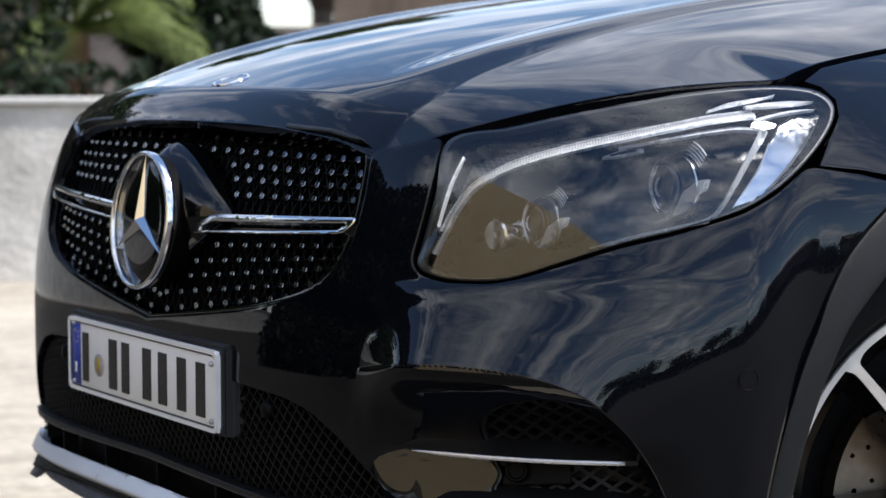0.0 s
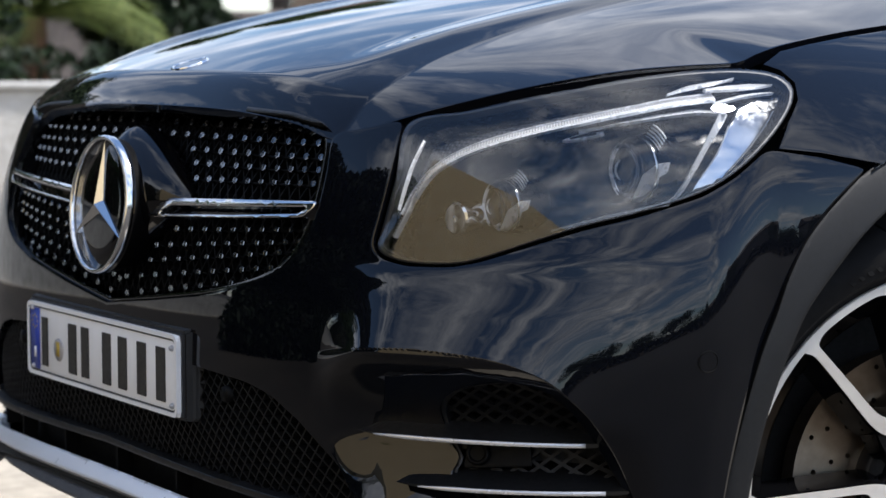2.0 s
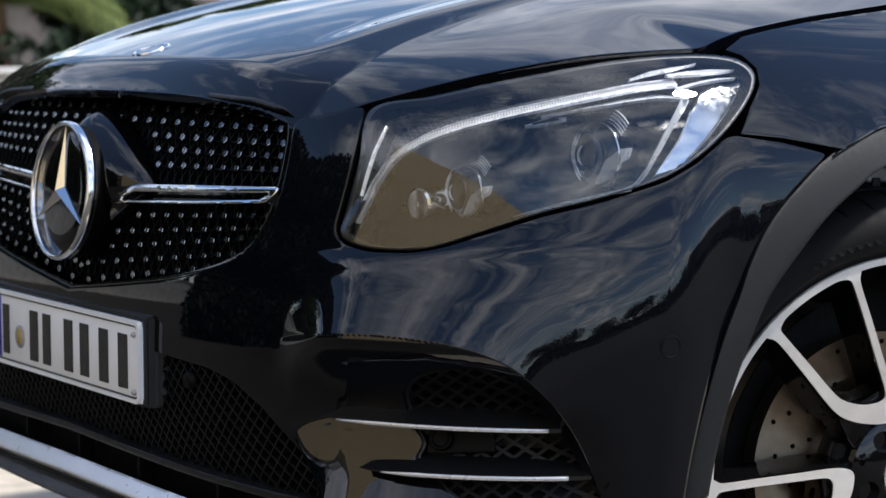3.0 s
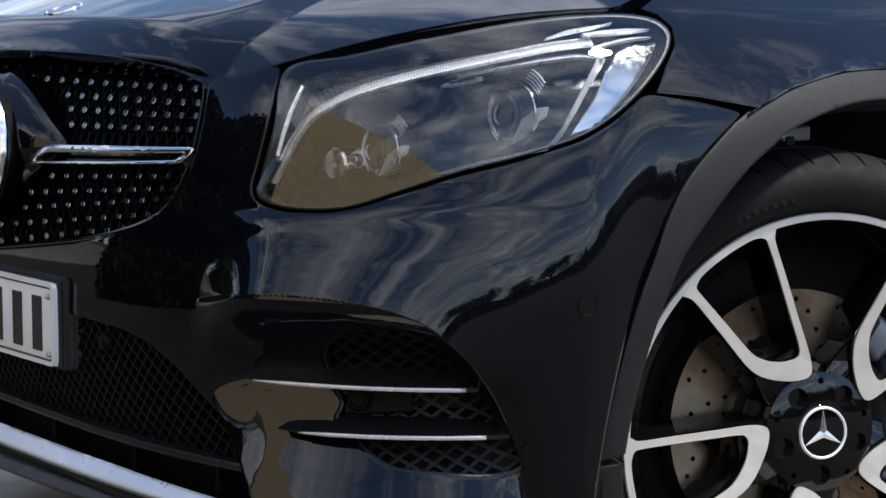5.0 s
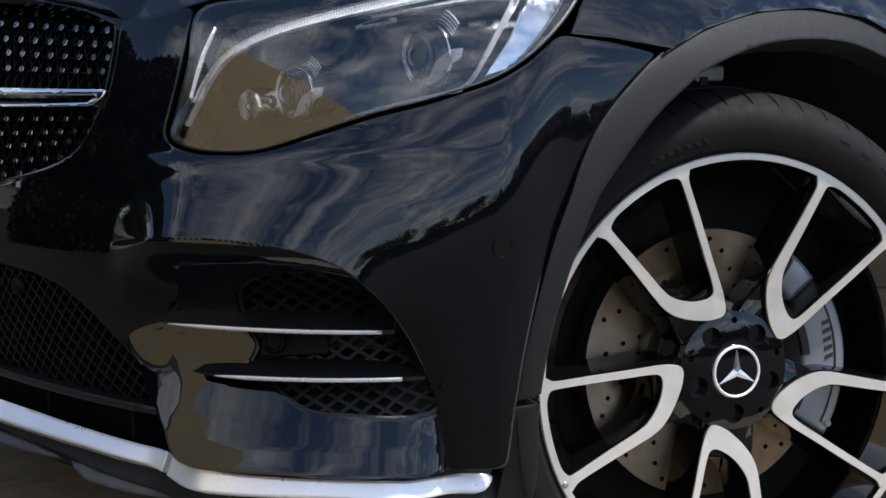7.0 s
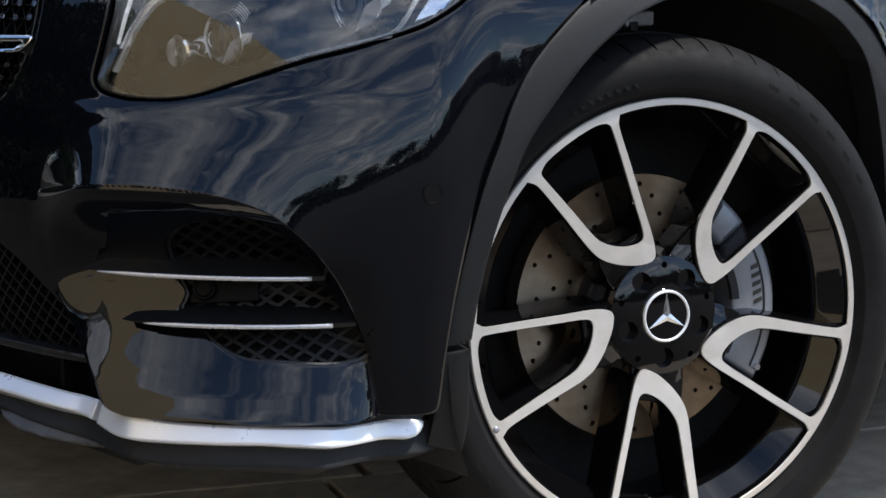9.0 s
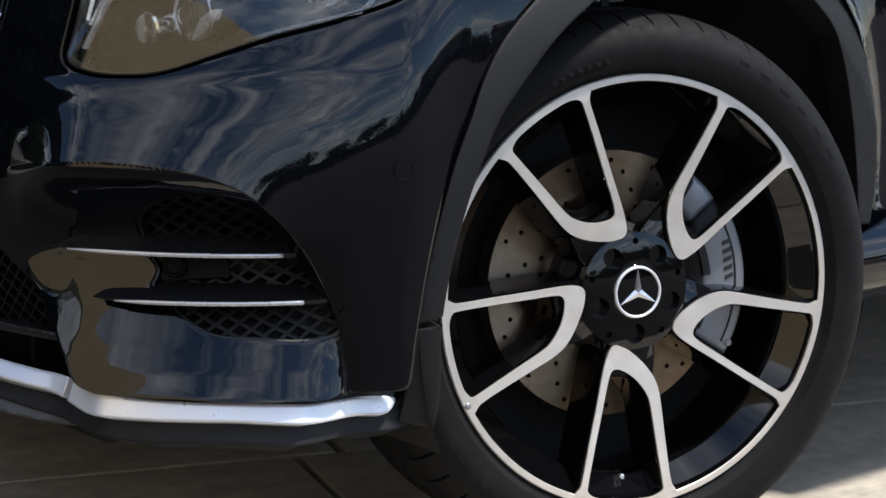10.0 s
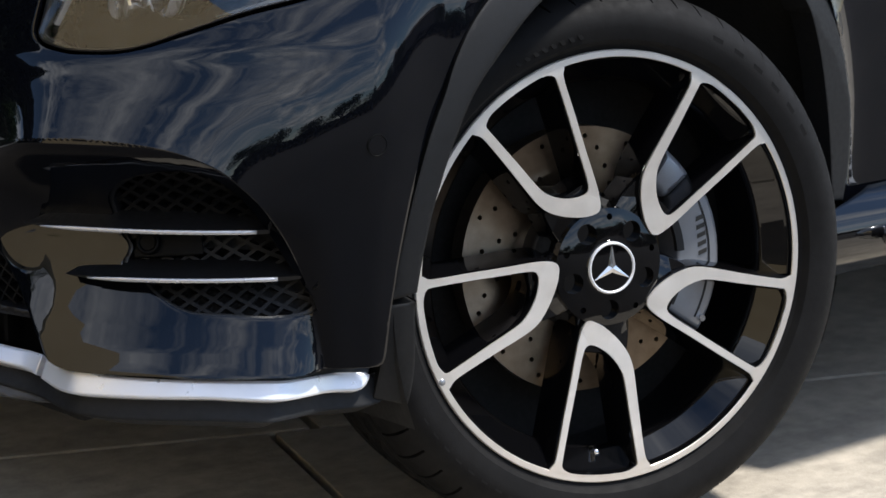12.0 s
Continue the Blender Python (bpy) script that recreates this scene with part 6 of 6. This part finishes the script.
ground = part("ground", box(-900, 900, -900, 900, -0.5, -0.022), JOINT, smooth=False)
tagged(ground, "dark joint bed and ground out to the horizon", "ground", kind="structure")
pave = empty("pavement")
tagged(pave, "pale worn concrete slabs with dark open joints", "pavement", kind="structure")
A0, B0, LA, LB, EDGE = 0.135, -0.205, 2.40, 2.42, -1.30
for i in range(-5, 6):
    for j in range(-1, 3):
        a, b = A0 + i * LA - (0.075 if j < 0 else 0.0), B0 + j * LB
        gap = 0.008 if (i, j) not in ((0, -1), (-1, -1)) else 0.007
        top = min(b + LB, 6.33)
        if i < -1 or (j < 0 and i > 0):
            continue
        yard_box("slab", max(a + gap, -1.15 if j >= 0 else -0.50), a + LA - gap, (b if j >= 0 else EDGE) + 0.005, top - 0.004, -0.12, 0.0, CONCRETE, 0.002, pave)
far = bmesh.new()
for a0, a1, b0, b1 in ((A0 + 6 * LA, 500, B0, 500), (-500, A0 + 6 * LA, 6.3, 500)):
    q = [far.verts.new(at_yard(x, y, -0.006)) for x, y in ((a0, b0), (a1, b0), (a1, b1), (a0, b1))]
    far.faces.new(q)
far_ob = part("forecourt", far, CONCRETE, smooth=False)
tagged(far_ob, "pale concrete forecourt beyond the slabs", "ground", kind="structure")

def make_asphalt():
    m = Mat("asphalt", (0.05, 0.045, 0.04), 0.85)
    fine = m.ramp(m.noise(18.0, 9.0, 0.7), (0.3, (0.022, 0.0185, 0.0145)), (0.7, (0.046, 0.039, 0.031)))
    patches = m.ramp(m.noise(0.55, 6.0, 0.6), (0.38, grey3(0.55)), (0.62, grey3(1.15)))
    m.set("Base Color", m.mix(1.0, fine, patches, "MULTIPLY"))
    m.bump(m.noise(110.0, 5.0), 0.5, 0.006)
    return m.m


ASPHALT = make_asphalt()
road = bmesh.new()
# asphalt ahead of the car is unseen, added so the bumper mirrors dark ground
for a0, a1, b0, b1 in ((-500, 500, -500, EDGE), (-500, -1.15, B0, 6.3), (-500, -0.50, EDGE, B0), (A0 + LA, 500, EDGE, B0)):
    road.faces.new([road.verts.new(at_yard(x, y, -0.008)) for x, y in ((a0, b0), (a1, b0), (a1, b1), (a0, b1))])
road = part("road", road, ASPHALT, smooth=False)
tagged(road, "dark worn asphalt street beside the slabs, run on unseen ahead of the car", "road", kind="structure")

wall = yard_box("wall_garden", -26, 34, 6.35, 6.65, -0.1, 0.79, ROUGHCAST, 0.015)
tagged(wall, "low pale roughcast garden wall", "wall", kind="structure")
cap = yard_box("wall_capping", -26, 34, 6.32, 6.68, 0.794, 0.822, CAPSTONE, 0.006)
tagged(cap, "thin pale stone capping on the garden wall", "wall", kind="structure")
bed = yard_box("planting_bed", -26, 34, 6.68, 40, -0.1, 0.62, BARK)
tagged(bed, "dark raised planting bed behind the wall", "ground", kind="structure")


def leaves(name, count, place, size, material, parent=None, seed=1):
    """Many small leaves, each a bent pair of triangles, as one mesh."""
    rng = np.random.default_rng(seed)
    c = place(rng, count)
    d = rng.normal(size=(count, 3))
    d /= np.linalg.norm(d, axis=1)[:, None]
    e = np.cross(d, rng.normal(size=(count, 3)))
    e /= np.linalg.norm(e, axis=1)[:, None]
    n = np.cross(d, e)
    s = size * rng.uniform(0.6, 1.3, (count, 1))
    v = np.stack([c - d * s, c + e * s * 0.45 + n * s * 0.1, c + d * s, c - e * s * 0.45 + n * s * 0.1], 1).reshape(-1, 3)
    f = [(4 * i, 4 * i + 1, 4 * i + 2, 4 * i + 3) for i in range(count)]
    return linked(name, mesh_of(name, v, f), material, parent)


def hedge_place(a0, a1, b0, b1, z0, z1):
    def f(rng, n):
        a, b, z = rng.uniform(a0, a1, n), rng.uniform(0, 1, n) ** 2 * (b1 - b0) + b0, rng.uniform(z0, z1, n)
        b = b + 0.22 * np.sin(a * 2.3 + 1.3 * np.sin(z * 2.1)) + 0.15 * np.sin(z * 4.1 + a)
        m = np.array(YARD.to_3x3())
        return np.stack([a, b, z], 1) @ m.T
    return f


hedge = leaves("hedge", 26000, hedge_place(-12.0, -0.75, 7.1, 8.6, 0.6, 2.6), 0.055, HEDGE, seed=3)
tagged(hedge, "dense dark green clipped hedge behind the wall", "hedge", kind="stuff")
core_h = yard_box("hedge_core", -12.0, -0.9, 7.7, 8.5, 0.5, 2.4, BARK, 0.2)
tagged(core_h, "dark woody inside of the hedge", "hedge", kind="stuff")
low_green = leaves("ground_cover", 5000, hedge_place(-3.0, 6.0, 6.8, 7.6, 0.6, 0.98), 0.04, HEDGE, seed=4)
tagged(low_green, "low green ground cover on top of the bed", "plants", kind="stuff")


def ball_place(c, r):
    def f(rng, n):
        d = rng.normal(size=(n, 3))
        d /= np.linalg.norm(d, axis=1)[:, None]
        k = rng.uniform(0.75, 1.0, (n, 1)) * (1 + 0.12 * np.sin(d[:, :1] * 7) * np.cos(d[:, 2:] * 6))
        return np.array(c) + d * k * np.array(r)
    return f


def bush(a, b, z, r, count, seed, material=HEDGE, size=0.05):
    c = at_yard(a, b, z)
    ob = leaves("bush", count, ball_place(c, r), size, material, seed=seed)
    tagged(ob, "rounded green garden shrub", "shrub", kind="stuff")
    return ob


bush(-0.05, 9.2, 1.25, (0.42, 0.42, 0.45), 5000, 11)
bush(0.15, 8.6, 0.85, (0.6, 0.5, 0.35), 4000, 12)


def palm(a, b, z0, height, frond, count, seed, lean=0.0, r=0.14):
    """A palm: ringed trunk and arching fronds of many leaflets."""
    rng = np.random.default_rng(seed)
    foot = at_yard(a, b, z0)
    ob = empty("palm_tree")
    ob.matrix_basis = Matrix.Translation(foot)
    tagged(ob, "palm tree with arching yellow-green fronds", "palm tree", group="palms in the garden")
    path, wid = [], []
    for i in range(24):
        t = i / 23
        path.append((lean * t * t, 0, height * t))
        wid.append(r * (1.15 - 0.3 * t) * (1.0 + 0.10 * (i % 2)))
    part("trunk", sweep(path, wid, circle(12), up=(0, 1, 0)), PALM_BARK, ob)
    top = Vector(path[-1])
    for k in range(count):
        az_ = 2 * math.pi * k / count + rng.uniform(-0.2, 0.2)
        rise = rng.uniform(0.15, 1.2)
        n = 26
        spine = []
        for i in range(n + 1):
            t = i / n
            out = frond * t * math.cos(rise) * (1 - 0.12 * t)
            up_ = frond * (math.sin(rise) * t - 0.62 * t * t)
            spine.append(top + Vector((math.cos(az_) * out, math.sin(az_) * out, up_)))
        v, f = [], []
        for i in range(1, n):
            d = (spine[i + 1] - spine[i - 1]).normalized()
            s = d.cross(Vector((0, 0, 1))).normalized()
            up_ = s.cross(d)
            ln = frond * 0.30 * math.sin(math.pi * min(0.97, 0.12 + 0.85 * i / n)) + 0.05
            for side_ in (1, -1):
                for h in (0.0, 0.5):
                    q = spine[i] + d * (h * frond / n)
                    tip = q + (s * side_ * 0.86 + d * 0.55 - up_ * 0.25).normalized() * ln * rng.uniform(0.8, 1.1)
                    at = len(v)
                    v += [q - d * 0.006, q + d * 0.006, tip - Vector((0, 0, ln * 0.15))]
                    f.append((at, at + 1, at + 2))
        at = len(v)
        for i in range(n):
            w = 0.02 * (1 - i / n) + 0.004
            v += [spine[i] + Vector((0, 0, w)), spine[i] - Vector((0, 0, w))]
        for i in range(n - 1):
            f.append((at + 2 * i, at + 2 * i + 1, at + 2 * i + 3, at + 2 * i + 2))
        linked("frond", mesh_of("frond", v, f), PALM_LEAF, ob)
    return ob


palm(-0.72, 8.3, 0.6, 0.55, 1.15, 22, 5, r=0.10)


def tree(a, b, height, spread, seed, count=9000, group="trees round the yard"):
    rng = np.random.default_rng(seed)
    foot = at_yard(a, b, 0.0)
    ob = empty("tree")
    ob.matrix_basis = Matrix.Translation(foot)
    tagged(ob, "leafy dark green broadleaf tree", "tree", group=group)
    bm = sweep([(0, 0, 0), (0.06, 0.02, height * 0.25), (0.0, 0.1, height * 0.55), (0.1, 0.05, height * 0.8)], [0.22, 0.17, 0.12, 0.05], circle(10), up=(0, 1, 0))
    part("trunk", bm, BARK, ob)
    clumps = []
    for k in range(7):
        z = height * rng.uniform(0.35, 0.6)
        ang = 2 * math.pi * k / 7 + rng.uniform(-0.3, 0.3)
        end = Vector((math.cos(ang) * spread * 0.7, math.sin(ang) * spread * 0.7, z + height * rng.uniform(0.12, 0.35)))
        part("limb", sweep([(0, 0, z * 0.8), tuple(end * 0.5 + Vector((0, 0, z * 0.42))), tuple(end)], [0.09, 0.05, 0.02], circle(7), up=(0.3, 0.2, 0.9)), BARK, ob)
        clumps.append(end)
    clumps += [Vector((rng.uniform(-0.4, 0.4) * spread, rng.uniform(-0.4, 0.4) * spread, height * rng.uniform(0.7, 0.95))) for _ in range(8)]

    def place(rng_, n):
        pick = rng_.integers(0, len(clumps), n)
        c = np.array([tuple(q) for q in clumps])[pick]
        d = rng_.normal(size=(n, 3))
        d /= np.linalg.norm(d, axis=1)[:, None]
        return c + d * rng_.uniform(0.3, 1.0, (n, 1)) * spread * 0.38
    leaves("crown", count, place, 0.11, TREE_LEAF, ob, seed)
    return ob


# a bank of evergreens at the end of the yard, ahead of the car
def bank_place(rng, n):
    t = rng.uniform(0, 1, n)
    out = rng.uniform(0, 1, n) ** 2 * 0.8
    z = rng.uniform(0.0, 1.0, n) ** 0.9 * (3.35 + 0.25 * np.sin(t * 11))
    return np.stack([-3.9 - 2.0 * t - 0.75 * out + 0.10 * np.sin(z * 5), 3.75 - 2.65 * t + 0.65 * out + 0.10 * np.cos(z * 4 + t * 9), z], 1)


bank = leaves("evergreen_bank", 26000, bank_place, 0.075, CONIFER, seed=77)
tagged(bank, "dark dense evergreen bank at the yard end", "shrubs", kind="stuff")
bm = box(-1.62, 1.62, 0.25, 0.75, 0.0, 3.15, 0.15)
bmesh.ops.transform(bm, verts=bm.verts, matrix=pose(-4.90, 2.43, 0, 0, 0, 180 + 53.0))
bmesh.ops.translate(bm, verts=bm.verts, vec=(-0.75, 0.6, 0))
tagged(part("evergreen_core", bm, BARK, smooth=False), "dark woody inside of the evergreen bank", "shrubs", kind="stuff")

# tall planting on the far side of the wall and at the yard's end
for k, (a, b, h, s) in enumerate(((-4.2, 10.0, 4.4, 2.2), (-7.5, 9.6, 4.8, 2.4), (-11.0, 9.0, 4.6, 2.4), (-14.2, 7.6, 4.8, 2.6), (1.6, 26.0, 5.0, 1.6), (2.9, 27.0, 5.5, 1.6))):
    tree(a, b, h, s, 20 + k)
palm(6.2, 12.5, 0.6, 5.2, 2.4, 22, 41, 0.4, 0.18)
palm(-9.5, -1.2, 0.0, 4.6, 2.2, 20, 42, 0.3, 0.17)
palm(-7.7, -2.3, 0.0, 2.5, 1.5, 20, 43, 0.2, 0.14)

terrace = yard_box("wall_terrace", -1.5, 3.0, 19.0, 19.4, 0.0, 1.45, STONE, 0.02)
tagged(terrace, "grey stone terrace wall", "wall", kind="structure")
fence = empty("timber_fence")
tagged(fence, "tall weathered brown timber board fence", "fence")
for i in range(34):
    yard_box("board", 1.55 + i * 0.165, 1.55 + i * 0.165 + 0.163, 15.0, 15.03, 0.6, 2.7 + 0.01 * ((i * 7) % 5), TIMBER, 0.004, fence)
yard_box("rail", 1.55, 7.15, 15.035, 15.08, 1.0, 1.1, TIMBER, 0.0, fence)
yard_box("rail", 1.55, 7.15, 15.035, 15.08, 2.2, 2.3, TIMBER, 0.0, fence)


def house(name, x, y, turn, wdt, dep, hgt, label, material, roof=1.6, rows=2, cols=4):
    ob = empty(name)
    ob.matrix_basis = pose(x, y, 0, 0, 0, turn)
    tagged(ob, label, "building")
    part("wall", box(-wdt / 2, wdt / 2, 0, dep, 0, hgt, 0.0), material, ob, smooth=False)
    if roof:
        bm = bmesh.new()
        e = 0.4
        pts = [(-wdt / 2 - e, -e, hgt), (wdt / 2 + e, -e, hgt), (wdt / 2 + e, dep + e, hgt), (-wdt / 2 - e, dep + e, hgt), (-wdt / 2 - e, dep / 2, hgt + roof), (wdt / 2 + e, dep / 2, hgt + roof)]
        v = [bm.verts.new(p) for p in pts]
        for f in ((0, 1, 5, 4), (2, 3, 4, 5), (0, 4, 3), (1, 2, 5), (3, 2, 1, 0)):
            bm.faces.new([v[i] for i in f])
        part("roof", bm, TILE, ob, smooth=False)
    for r in range(rows):
        for c in range(cols):
            cx = -wdt / 2 + wdt * (c + 0.5) / cols
            z = 0.9 + r * 2.9
            win = part("window", box(cx - 0.55, cx + 0.55, -0.02, 0.05, z, z + 1.3), CAPSTONE, ob, smooth=False)
            part("pane", box(cx - 0.47, cx + 0.47, -0.03, 0.02, z + 0.08, z + 1.22), DARKGLASS, win, smooth=False)
    return ob


# the tan building that the lamps mirror, and the low houses along the street
house("building", -9.15, -6.34, 70.3, 15.0, 8.0, 4.9, "plain tan rendered building in sunlight", TAN, 0.0, 1, 2)
house("house", 4.0, -38.0, 184, 10.0, 8.0, 2.8, "low grey house with a flat tiled roof across the street", STONE, 1.0, 1, 4)
house("house", 23.0, -34.0, 196, 11.0, 9.0, 5.0, "two-storey grey house across the street", STONE, 1.2, 2, 4)
for k, (x, y, h, s) in enumerate(((-4.0, -31.0, 3.6, 2.4), (-9.0, -33.0, 3.2, 2.6), (-14.5, -30.0, 3.8, 2.6), (0.5, -30.0, 3.2, 2.4), (11.5, -29.0, 3.6, 2.4), (16.0, -27.0, 4.2, 2.6), (30.0, -20.0, 6.0, 3.0), (36.0, -6.0, 6.0, 3.0), (-21.0, -30.0, 4.5, 2.6))):
    q = YARD.inverted() @ Vector((x, y, 0))
    tree(q.x, q.y, h, s, 60 + k, 3500)

# low wooded rise behind the houses, out along the street
def rise_top(x):
    return 2.2 + 0.5 * np.sin(x * 0.21) + 0.35 * np.sin(x * 0.57 + 1.0) + 0.03 * np.clip(x, 0, 40)


def rise_place(rng, n):
    x = rng.uniform(-34, 46, n)
    f = rng.uniform(0, 1, n) ** 0.6
    return np.stack([x, -33.0 + 0.12 * x - 5.0 * f + rng.uniform(-0.6, 0.6, n), rise_top(x) * f + rng.uniform(-0.3, 0.35, n)], 1)


bm = bmesh.new()
xs = np.linspace(-36, 48, 60)
rows = [[bm.verts.new((x, -33.0 + 0.12 * x - 5.0 * f, float(rise_top(x)) * f - 0.1)) for x in xs] for f in (0.0, 0.4, 0.75, 1.0)]
rows.append([bm.verts.new((x, -41.0 + 0.12 * x, -0.1)) for x in xs])
for r0, r1 in zip(rows, rows[1:]):
    for j in range(len(xs) - 1):
        bm.faces.new((r0[j], r0[j + 1], r1[j + 1], r1[j]))
tagged(part("rise", bm, BARK), "dark earth rise across the street", "hill", kind="structure")
tagged(leaves("rise_woods", 16000, rise_place, 0.30, CONIFER, seed=91), "dark dense woods on the low rise", "woods", kind="stuff")
